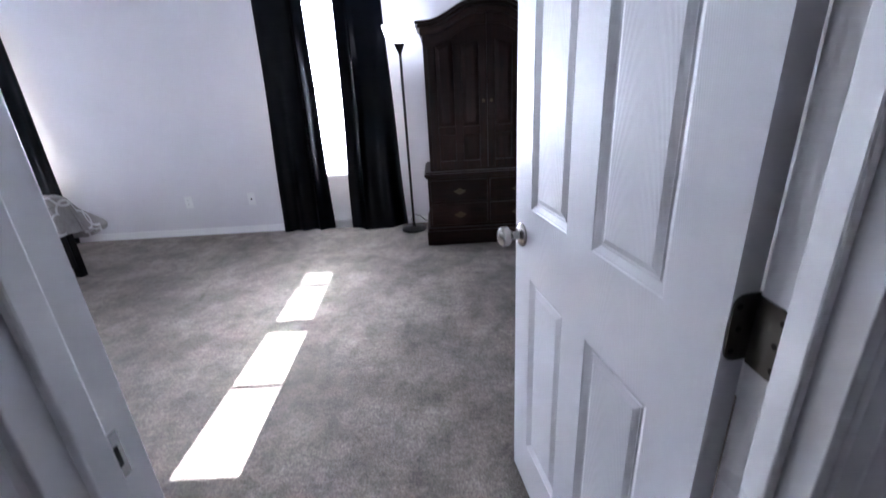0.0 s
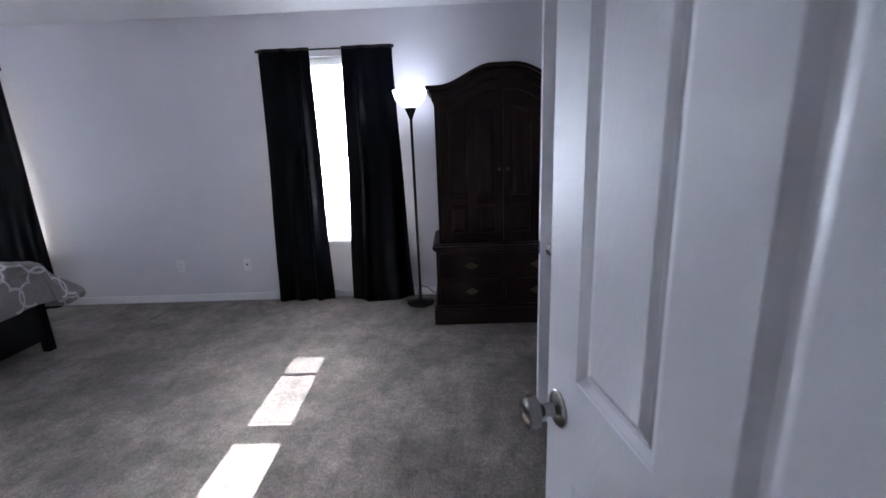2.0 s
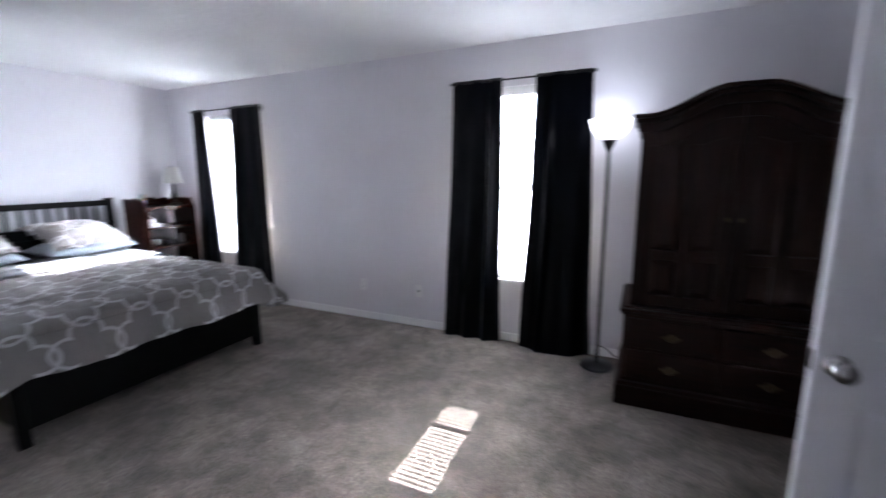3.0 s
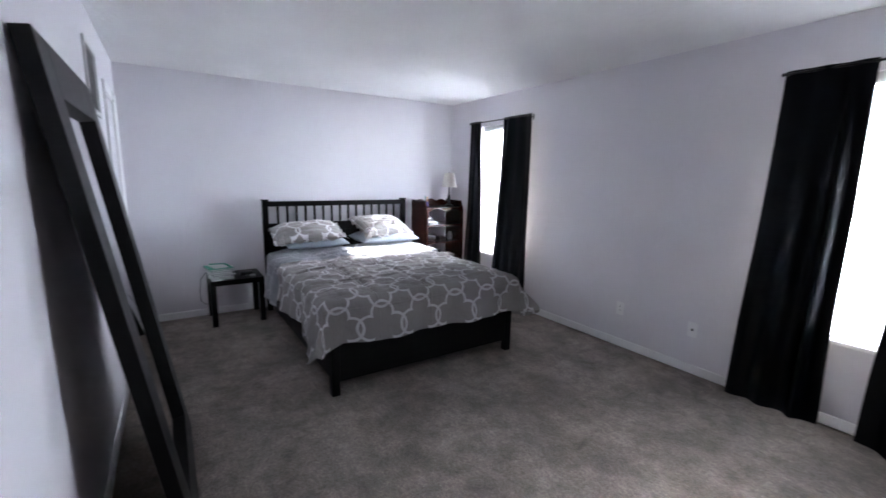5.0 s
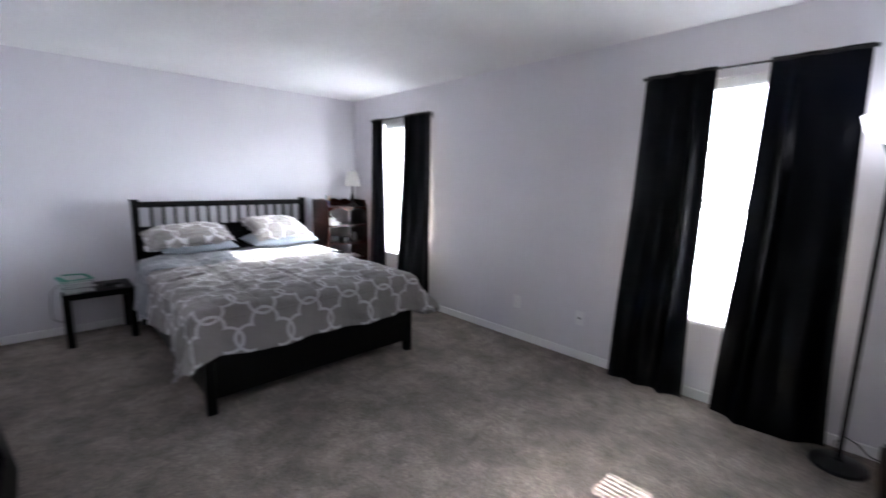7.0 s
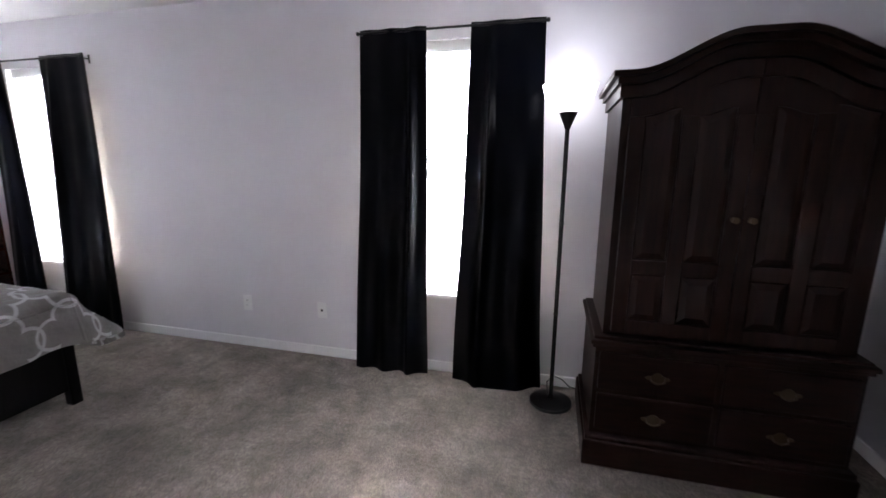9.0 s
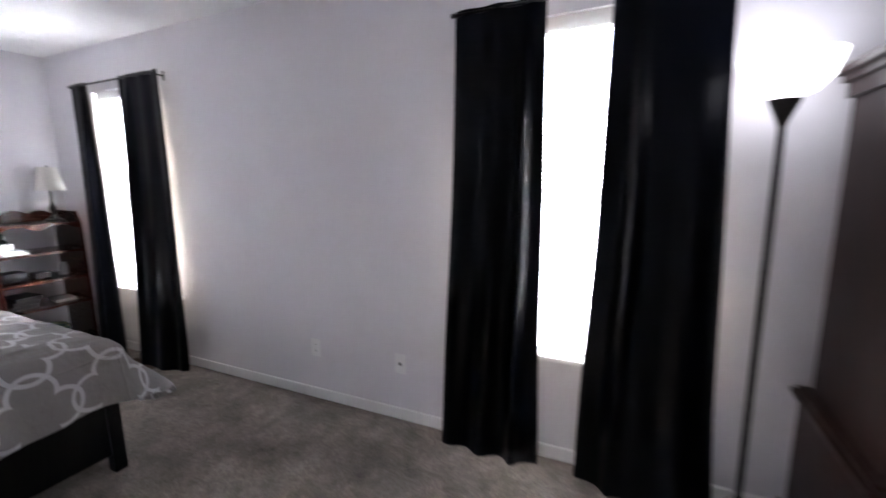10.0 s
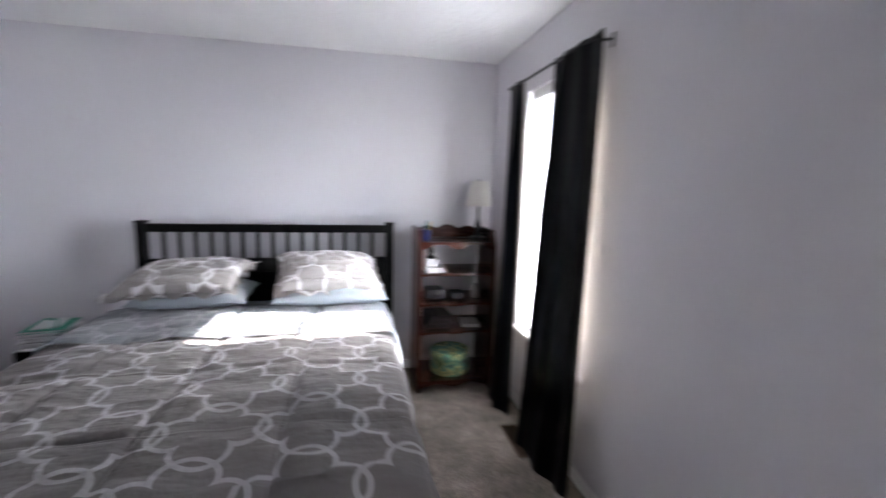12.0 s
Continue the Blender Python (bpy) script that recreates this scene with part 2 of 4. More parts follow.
FLORAL, GRASS = floral(), grass()


# ---- mesh helpers ----
def box(bm, x0, x1, y0, y1, z0, z1, bevel=0.0, seg=2):
    """A box in bm, with rounded edges when bevel is given."""
    made = bmesh.ops.create_cube(bm, size=1.0, matrix=Matrix.LocRotScale(((x0 + x1) / 2, (y0 + y1) / 2, (z0 + z1) / 2), None, (x1 - x0, y1 - y0, z1 - z0)))
    if bevel:
        edges = {e for v in made["verts"] for e in v.link_edges}
        bmesh.ops.bevel(bm, geom=list(edges), offset=bevel, segments=seg, affect="EDGES", profile=0.5)
    return bm


def boxes(*specs, bevel=0.0):
    bm = bmesh.new()
    for s in specs:
        box(bm, *s, bevel=bevel)
    return bm


def lathe(profile, steps=32, axis="z"):
    """A turned shape from (radius, height) pairs."""
    bm = bmesh.new()
    rings = []
    for r, h in profile:
        if r < 1e-5:
            rings.append([bm.verts.new((0, 0, h))])
        else:
            rings.append([bm.verts.new((r * math.cos(2 * math.pi * i / steps), r * math.sin(2 * math.pi * i / steps), h)) for i in range(steps)])
    for a, b in zip(rings, rings[1:]):
        for i in range(steps):
            j = (i + 1) % steps
            if len(a) == 1 and len(b) == 1:
                continue
            if len(a) == 1:
                bm.faces.new((a[0], b[j], b[i]))
            elif len(b) == 1:
                bm.faces.new((a[i], a[j], b[0]))
            else:
                bm.faces.new((a[i], a[j], b[j], b[i]))
    bmesh.ops.recalc_face_normals(bm, faces=bm.faces)
    if axis == "x":
        bmesh.ops.rotate(bm, verts=bm.verts, cent=(0, 0, 0), matrix=Matrix.Rotation(radians(90), 3, "Y"))
    if axis == "y":
        bmesh.ops.rotate(bm, verts=bm.verts, cent=(0, 0, 0), matrix=Matrix.Rotation(radians(-90), 3, "X"))
    return bm


def tube(points, r, steps=10):
    """A round tube along points."""
    bm = bmesh.new()
    pts = [Vector(p) for p in points]
    rings = []
    up = Vector((0.31, 0.17, 0.93))
    for i, p in enumerate(pts):
        d = (pts[min(i + 1, len(pts) - 1)] - pts[max(i - 1, 0)]).normalized()
        s = d.cross(up).normalized()
        q = s.cross(d)
        rings.append([bm.verts.new(p + r * (math.cos(2 * math.pi * k / steps) * s + math.sin(2 * math.pi * k / steps) * q)) for k in range(steps)])
    for a, b in zip(rings, rings[1:]):
        for k in range(steps):
            bm.faces.new((a[k], a[(k + 1) % steps], b[(k + 1) % steps], b[k]))
    bm.faces.new(rings[0])
    bm.faces.new(rings[-1][::-1])
    bmesh.ops.recalc_face_normals(bm, faces=bm.faces)
    return bm


def extrude_outline(points, depth, plane="xz"):
    """A flat outline given a thickness: plane xz goes along y, plane yz along x."""
    bm = bmesh.new()
    place = (lambda a, b, d: (a, d, b)) if plane == "xz" else (lambda a, b, d: (d, a, b))
    f = [bm.verts.new(place(a, b, 0)) for a, b in points]
    k = [bm.verts.new(place(a, b, depth)) for a, b in points]
    n = len(points)
    bm.faces.new(f)
    bm.faces.new(k[::-1])
    for i in range(n):
        bm.faces.new((f[i], f[(i + 1) % n], k[(i + 1) % n], k[i]))
    bmesh.ops.recalc_face_normals(bm, faces=bm.faces)
    return bm


def mesh_of(name, bm, material, smooth=False):
    me = bpy.data.meshes.new(name)
    bm.normal_update()
    bm.to_mesh(me)
    bm.free()
    me.materials.append(material)
    if smooth:
        me.shade_smooth()
        me.set_sharp_from_angle(angle=radians(38))
    return me


def part(name, bm, material, parent, label="", m=None, smooth=False):
    """Links a bmesh (or a finished mesh) as one mesh under a thing or a part."""
    me = bm if isinstance(bm, bpy.types.Mesh) else mesh_of(name, bm, material, smooth)
    ob = new(name, me)
    ob.parent = parent
    if m is not None:
        ob.matrix_basis = m
    if label:
        tagged(ob, label)
    return ob


def thing(name, label, category, m=None, group=""):
    ob = new(name)
    ob.empty_display_size = 0.1
    if m is not None:
        ob.matrix_basis = m
    return tagged(ob, label, category, group)


def solid(name, bm, material, label, category, m=None, smooth=False, group="", kind=""):
    """A thing that is one mesh."""
    ob = new(name, mesh_of(name, bm, material, smooth))
    if m is not None:
        ob.matrix_basis = m
    return tagged(ob, label, category, group, kind)


def structure(name, bm, material, label, category, smooth=False):
    return solid(name, bm, material, label, category, smooth=smooth, kind="structure")


# ---- the room ----
X0, X1, Y0, Y1, H = -5.14, 1.27, 0.316, 4.0, 2.412     # inner faces of the bedroom walls and its height
T = 0.14
YW, JOG = 0.37, -0.72                                 # the south wall stands further in, west of the jog
DX0, DX1, DH = -0.346, 0.443, 2.05                      # the way in, in the south wall
BX0, BX1 = -4.92, -4.24                                # closed door in the south wall
CY0, CY1 = 1.33, 2.12                                  # way into the closet, in the east wall
HX0, HX1, HY0 = -0.95, 1.05, -1.9                      # the hall outside


def wall_x(y0, y1, x0, x1, z1, openings):
    """A wall along x with openings (x0, x1, z0, z1), sorted."""
    bm, at = bmesh.new(), x0
    for a, b, lo, hi in openings:
        box(bm, at, a, y0, y1, 0, z1)
        if lo > 0:
            box(bm, a, b, y0, y1, 0, lo)
        if hi < z1:
            box(bm, a, b, y0, y1, hi, z1)
        at = b
    box(bm, at, x1, y0, y1, 0, z1)
    return bm


def storey(z0, z1):
    """A slab under or over the bedroom with its closet, the room behind the closed door, and the hall."""
    ys = Y0 - 0.12
    return boxes((X0 - T, X1 + 0.97, ys, Y1 + T, z0, z1), (X0 - T, HX0 - T, -0.6, ys, z0, z1), (HX0 - T, HX1 + T, HY0 - T, ys, z0, z1))


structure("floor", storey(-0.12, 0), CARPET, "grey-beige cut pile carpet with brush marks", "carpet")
structure("ceiling", storey(H, H + 0.12), CEIL, "white knockdown textured ceiling", "ceiling")
wins = sorted((cx - hw, cx + hw, SILL, HEAD) for cx, hw in WIN.values())
structure("wall_north", wall_x(Y1, Y1 + T, X0 - T, X1 + T, H, wins), WALL, "pale lavender painted wall with two windows", "wall")
bm = wall_x(Y0 - 0.12, Y0, JOG, X1 + T, H, [(DX0, DX1, 0, DH)])
structure("wall_south", bm, WALL, "pale lavender painted wall with the entrance", "wall")
structure("wall_south_2", wall_x(YW - 0.12, YW, X0 - T, JOG, H, [(BX0, BX1, 0, DH)]), WALL, "pale lavender painted wall behind the mirror", "wall")
structure("wall_west", boxes((X0 - T, X0, YW, Y1, 0, H)), WALL, "pale lavender painted wall behind the bed", "wall")
bm = boxes((X1, X1 + T, Y0, CY0, 0, H), (X1, X1 + T, CY0, CY1, DH, H), (X1, X1 + T, CY1, Y1, 0, H))
structure("wall_east", bm, WALL, "pale lavender painted wall with a closet opening", "wall")
bm = boxes((X1 + 0.85, X1 + 0.97, Y0 - 0.12, Y1 + T, 0, H), (X1 + T, X1 + 0.85, Y0 - 0.12, Y0, 0, H), (X1 + T, X1 + 0.85, Y1, Y1 + T, 0, H))
structure("wall_closet", bm, WALL, "plain painted walls inside the closet", "wall")
bm = boxes((HX0 - T, HX0, HY0, Y0 - 0.12, 0, H), (HX1, HX1 + T, HY0, Y0 - 0.12, 0, H), (HX0 - T, HX1 + T, HY0 - T, HY0, 0, H))
structure("wall_hall", bm, WALL, "plain painted walls of the hall", "wall")
structure("wall_bath", boxes((X0 - T, HX0 - T, -0.6, -0.5, 0, H), (X0 - T, X0, -0.5, YW - 0.12, 0, H)), WALL, "plain painted wall behind the closed door", "wall")
structure("ground", boxes((-300, 300, -300, 600, -0.5, -0.45)), GRASS, "mown lawn round the house", "lawn")


def skirting(bm, x0, x1, y0, y1):
    box(bm, x0, x1, y0, y1, 0, 0.072, 0.006, 3)


for runs, lab in (
    (((X0, X1, Y1 - 0.013, Y1),), "white baseboard under the windows"),
    (((X0, X0 + 0.013, YW, Y1 - 0.013),), "white baseboard behind the bed"),
    (((BX1 + 0.065, JOG, YW, YW + 0.013), (JOG, DX0 - 0.065, Y0, Y0 + 0.013), (DX1 + 0.065, X1, Y0, Y0 + 0.013)), "white baseboard beside the doors"),
    (((X1 - 0.013, X1, CY1 + 0.065, Y1 - 0.013), (X1 - 0.013, X1, Y0 + 0.013, CY0 - 0.065)), "white baseboard beside the closet"),
):
    bm = bmesh.new()
    for r in runs:
        skirting(bm, *r)
    structure("baseboard", bm, TRIM, lab, "baseboard")


def casing_profile(w=0.06):
    return [(0, 0), (w, 0), (w, 0.017), (w - 0.008, 0.019), (w - 0.018, 0.013), (0.022, 0.010), (0.014, 0.013), (0.006, 0.010), (0, 0.008)]


def casing(bm, p0, p1, inward, out, w=0.06):
    """One moulded casing length from p0 to p1; inward points away from the opening, out away from the wall."""
    a, b = Vector(p0), Vector(p1)
    n, o = Vector(inward), Vector(out)
    pr = casing_profile(w)
    r0 = [bm.verts.new(a + n * u + o * v) for u, v in pr]
    r1 = [bm.verts.new(b + n * u + o * v) for u, v in pr]
    k = len(pr)
    for i in range(k):
        bm.faces.new((r0[i], r0[(i + 1) % k], r1[(i + 1) % k], r1[i]))
    bm.faces.new(r0)
    bm.faces.new(r1[::-1])


def door_frame_x(name, x0, x1, y_in, y_out, lab, out_too=True):
    """Jambs, stops and casings for an opening in a wall along x."""
    f = thing(name, lab, "door frame")
    tagged(f, kind="structure")
    for side, xa, xb in (("jamb", x0, x0 + 0.018), ("jamb", x1 - 0.018, x1)):
        part(side, boxes((xa, xb, y_out, y_in, 0, DH), bevel=0.002), TRIM, f)
    part("head_jamb", boxes((x0 + 0.018, x1 - 0.018, y_out, y_in, DH - 0.018, DH), bevel=0.002), TRIM, f)
    ys = y_in - 0.050
    bm = boxes((x0 + 0.018, x0 + 0.030, ys - 0.035, ys, 0, DH - 0.018), (x1 - 0.030, x1 - 0.018, ys - 0.035, ys, 0, DH - 0.018), bevel=0.003)
    part("door_stop", bm, TRIM, f)
    for y, o in ((y_in, 1), (y_out, -1)) if out_too else ((y_in, 1),):
        bm = bmesh.new()
        casing(bm, (x0 + 0.006, y, 0), (x0 + 0.006, y, DH + 0.054), (-1, 0, 0), (0, o, 0))
        casing(bm, (x1 - 0.006, y, 0), (x1 - 0.006, y, DH + 0.054), (1, 0, 0), (0, o, 0))
        casing(bm, (x0 + 0.006, y, DH - 0.006), (x1 - 0.006, y, DH - 0.006), (0, 0, 1), (0, o, 0))
        bmesh.ops.recalc_face_normals(bm, faces=bm.faces)
        part("casing", bm, TRIM, f)
    return f


FRAME = door_frame_x("door_frame_1", DX0, DX1, Y0, Y0 - 0.12, "white painted door frame with moulded casing")
door_frame_x("door_frame_2", BX0, BX1, YW, YW - 0.12, "white painted frame round a closed door")
f3 = tagged(thing("door_frame_3", "white painted frame of the closet opening", "door frame"), kind="structure")
bm = boxes((X1, X1 + T, CY0, CY0 + 0.018, 0, DH), (X1, X1 + T, CY1 - 0.018, CY1, 0, DH), (X1, X1 + T, CY0 + 0.018, CY1 - 0.018, DH - 0.018, DH))
part("jamb", bm, TRIM, f3)
bm = bmesh.new()
casing(bm, (X1, CY0 + 0.006, 0), (X1, CY0 + 0.006, DH + 0.054), (0, -1, 0), (-1, 0, 0))
casing(bm, (X1, CY1 - 0.006, 0), (X1, CY1 - 0.006, DH + 0.054), (0, 1, 0), (-1, 0, 0))
casing(bm, (X1, CY0 + 0.006, DH - 0.006), (X1, CY1 - 0.006, DH - 0.006), (0, 0, 1), (-1, 0, 0))
bmesh.ops.recalc_face_normals(bm, faces=bm.faces)
part("casing", bm, TRIM, f3)
# strike plate on the left jamb
bm = boxes((-0.001, 0.0015, -0.014, 0.014, -0.032, 0.032), bevel=0.0006)
strike = part("strike_plate", bm, NICKEL, FRAME, "nickel strike plate", pose(DX0 + 0.0185, Y0 - 0.043, 0.885))
part("latch_hole", boxes((0.0012, 0.0022, -0.007, 0.007, -0.014, 0.014)), DARKHOLE, strike)


def six_panel(w, e=0.0, h=2.02, t=0.035):
    """A moulded six-panel leaf: x from e (hinge edge) to w, y from -t/2 to t/2."""
    bm = bmesh.new()
    mid = (e + w) / 2
    xs = [e, e + 0.108, mid - 0.049, mid + 0.053, w - 0.110, w]
    zs = [0, 0.178, 0.762, 0.954, 1.60, 1.70, 1.905, h]
    for s in (-1, 1):
        y = s * t / 2
        vs = [[bm.verts.new((x, y, z)) for z in zs] for x in xs]
        panels = []
        for i in range(5):
            for j in range(7):
                q = [vs[i][j], vs[i + 1][j], vs[i + 1][j + 1], vs[i][j + 1]]
                fc = bm.faces.new(q if s < 0 else q[::-1])
                if i in (1, 3) and j in (1, 3, 5):
                    panels.append(fc)
        bm.normal_update()
        for wide, deep in ((0.003, -0.002), (0.004, -0.001), (0.016, -0.006), (0.003, 0.0), (0.003, 0.002), (0.004, -0.001), (0.018, 0.005)):
            bmesh.ops.inset_individual(bm, faces=panels, thickness=wide, depth=deep)
        if s < 0:
            first = vs
    a, b = first, vs
    for i in range(5):
        bm.faces.new((a[i][0], b[i][0], b[i + 1][0], a[i + 1][0]))
        bm.faces.new((a[i][7], a[i + 1][7], b[i + 1][7], b[i][7]))
    for j in range(7):
        bm.faces.new((a[0][j], a[0][j + 1], b[0][j + 1], b[0][j]))
        bm.faces.new((a[5][j], b[5][j], b[5][j + 1], a[5][j + 1]))
    bmesh.ops.recalc_face_normals(bm, faces=bm.faces)
    return bm


KNOB = [(0.0, 0.0), (0.032, 0.0), (0.033, 0.004), (0.028, 0.009), (0.013, 0.013), (0.011, 0.030), (0.016, 0.036), (0.026, 0.042), (0.029, 0.052), (0.027, 0.062), (0.018, 0.068), (0.0, 0.070)]


def hinge_plate(ya, yb, z, h=0.089, t=0.0025):
    """A hinge leaf in the yz plane with round corners on its yb side."""
    r = 0.015 if yb > ya else -0.015
    pts = [(ya, z - h / 2)]
    pts += [(yb - r + r * math.cos(a), z - h / 2 + 0.015 + 0.015 * math.sin(a)) for a in np.linspace(-math.pi / 2, 0, 7)]
    pts += [(yb - r + r * math.cos(a), z + h / 2 - 0.015 + 0.015 * math.sin(a)) for a in np.linspace(0, math.pi / 2, 7)]
    pts += [(ya, z + h / 2)]
    return extrude_outline([(float(a), float(b)) for a, b in pts], t, "yz")


def screws(parent, x, y, z, side):
    """Three dark countersunk screw heads on a hinge leaf."""
    for dz, dy in ((-0.030, 0.004), (0.0, 0.0), (0.030, 0.004)):
        part("screw", lathe([(0, 0), (0.0038, 0), (0.0038, 0.0006), (0, 0.0008)], 10), DARKHOLE, parent, "dark screw head", pose(x, y + dy * side, z + dz, 0, -90, 0))


def door(name, w, m, lab, hinges=True, e=0.0):
    d = tagged(thing(name, lab, "door", m), kind="structure")
    part("leaf", six_panel(w, e), DOORP, d, m=pose(0, 0, 0.015))
    for s in (-1, 1):
        part("door_knob", lathe(KNOB, 28), NICKEL, d, "brushed nickel door knob", pose(w - 0.053, s * 0.0175, 0.885, 90 if s < 0 else -90, 0, 0), smooth=True)
    part("latch_plate", boxes((w - 0.0005, w + 0.001, -0.011, 0.011, 0.86, 0.92), bevel=0.0004), NICKEL, d, "nickel latch plate")
    if hinges:
        for z in (0.26, 0.985, 1.78):
            bm = hinge_plate(-0.020, 0.016, z)
            bmesh.ops.translate(bm, verts=bm.verts, vec=(e - 0.003, 0, 0))
            h = part("hinge", bm, BRONZE, d, "dull metal butt hinge")
            screws(h, e - 0.0032, 0.004, z, 1)
            part("hinge_wrap", boxes((-0.004, e - 0.0015, -0.022, -0.0195, z - 0.043, z + 0.043), bevel=0.0008), BRONZE, h)
            for k in (-0.030, 0.0, 0.030):
                part("knuckle_ring", lathe([(0, z + k - 0.0135), (0.0068, z + k - 0.0135), (0.0068, z + k + 0.0135), (0, z + k + 0.0135)], 12), BRONZE, h, m=pose(-0.004, -0.0235, 0))
            part("pin_head", lathe([(0, z + 0.046), (0.0075, z + 0.046), (0.0075, z + 0.051), (0.004, z + 0.055), (0, z + 0.056)], 12), BRONZE, h, m=pose(-0.004, -0.0235, 0))
            part("knuckle", lathe([(0, z - 0.047), (0.006, z - 0.047), (0.006, z + 0.047), (0, z + 0.047)], 12), BRONZE, h, m=pose(-0.004, -0.0235, 0))
    return d


# the entrance leaf, swung into the bedroom on its pins
ENTRY = door("door_1", 0.740, pose(0.416, 0.297, 0, 0, 0, 99.45), "open white six-panel door with nickel knob", e=0.024)
for z in (0.26, 0.985, 1.78):
    hl = part("hinge_leaf", hinge_plate(Y0 - 0.002, Y0 - 0.050, z), BRONZE, FRAME, "dull metal hinge leaf", pose(DX1 - 0.0205, 0, 0))
    screws(hl, -0.0002, Y0 - 0.037, z, -1)
door("door_2", 0.75, pose(1.235, 2.125, 0, 0, 0, 180), "open white six-panel closet door with nickel knob", False)
door("door_3", BX1 - BX0 - 0.044, pose(BX0 + 0.022, YW - 0.03, 0), "closed white six-panel door beside the bed", False)


# ---- windows ----
def window(name, cx, hw):
    w = tagged(thing(name, "white double-hung window with bright daylight behind", "window", pose(cx, 0, 0)), kind="structure")
    y0, y1 = 4.075, 4.115
    part("window_frame", boxes((-hw, -hw + 0.04, y0 - 0.01, y1 + 0.02, SILL, HEAD), (hw - 0.04, hw, y0 - 0.01, y1 + 0.02, SILL, HEAD), (-hw + 0.04, hw - 0.04, y0 - 0.01, y1 + 0.02, HEAD - 0.070, HEAD), (-hw + 0.04, hw - 0.04, y0 - 0.01, y1 + 0.02, SILL, SILL + 0.05), bevel=0.002), PLASTIC, w)
    part("meeting_rail", boxes((-hw + 0.04, hw - 0.04, y0, y1, 1.275, 1.335), bevel=0.003), PLASTIC, w)
    for z in (0.940, 1.655):
        part("muntin", boxes((-hw + 0.04, hw - 0.04, y0 + 0.004, y0 + 0.017, z - (0.009 if z < 1 else 0.006), z + (0.009 if z < 1 else 0.006)), bevel=0.002), PLASTIC, w)
    part("window_sill", boxes((-hw - 0.0, hw + 0.0, Y1 + 0.001, y0 - 0.011, SILL - 0.004, SILL + 0.012), (-hw - 0.03, hw + 0.03, Y1 - 0.022, Y1 + 0.001, SILL - 0.012, SILL + 0.012), bevel=0.003), TRIM, w, "white painted sill")
    for lo, hi in ((SILL + 0.05, 1.275), (1.335, HEAD - 0.070)):
        p = part("pane", boxes((-hw + 0.04, hw - 0.04, y0 + 0.018, y0 + 0.022, lo, hi)), GLASS, w)
        p.visible_shadow = False
    return w


def slat_mesh():
    bm = bmesh.new()
    n = 5
    top = []
    for i in range(n):
        y = -0.0125 + 0.025 * i / (n - 1)
        z = 0.0022 * (1 - (y / 0.0125) ** 2)
        top.append([bm.verts.new((x, y, z)) for x in (-0.355, 0.355)])
    for a, b in zip(top, top[1:]):
        bm.faces.new((a[0], a[1], b[1], b[0]))
    return mesh_of("slat", bm, SLAT, True)


SLATS = slat_mesh()


def blind(cx):
    b = thing("window_blind", "white metal mini blind lowered over the window", "blind", pose(cx, 4.042, 0), "window blinds")
    part("headrail", boxes((-0.36, 0.36, -0.018, 0.018, HEAD - 0.034, HEAD - 0.003), bevel=0.003), SLAT, b)
    part("valance", boxes((-0.37, 0.37, -0.026, -0.0225, HEAD - 0.066, HEAD - 0.003), bevel=0.001), SLAT, b)
    z = HEAD - 0.046
    while z > SILL + 0.045:
        tilt = (88 if cx < -2 and z > 1.955 else 33) if z > 1.33 else 12.5 if z > 0.776 else 88
        part("slat", SLATS, SLAT, b, m=pose(0, 0, z, tilt + random.uniform(-1.5, 1.5), 0, 0))
        z -= 0.0205
    part("bottom_rail", boxes((-0.357, 0.357, -0.012, 0.012, SILL + 0.016, SILL + 0.034), bevel=0.004), SLAT, b)
    for x in (-0.25, 0.25):
        part("ladder_cord", boxes((x - 0.0008, x + 0.0008, -0.014, -0.0132, SILL + 0.03, HEAD - 0.03)), SLAT, b)


for n, (cx, hw) in WIN.items():
    window(n, cx, hw)
    blind(cx)


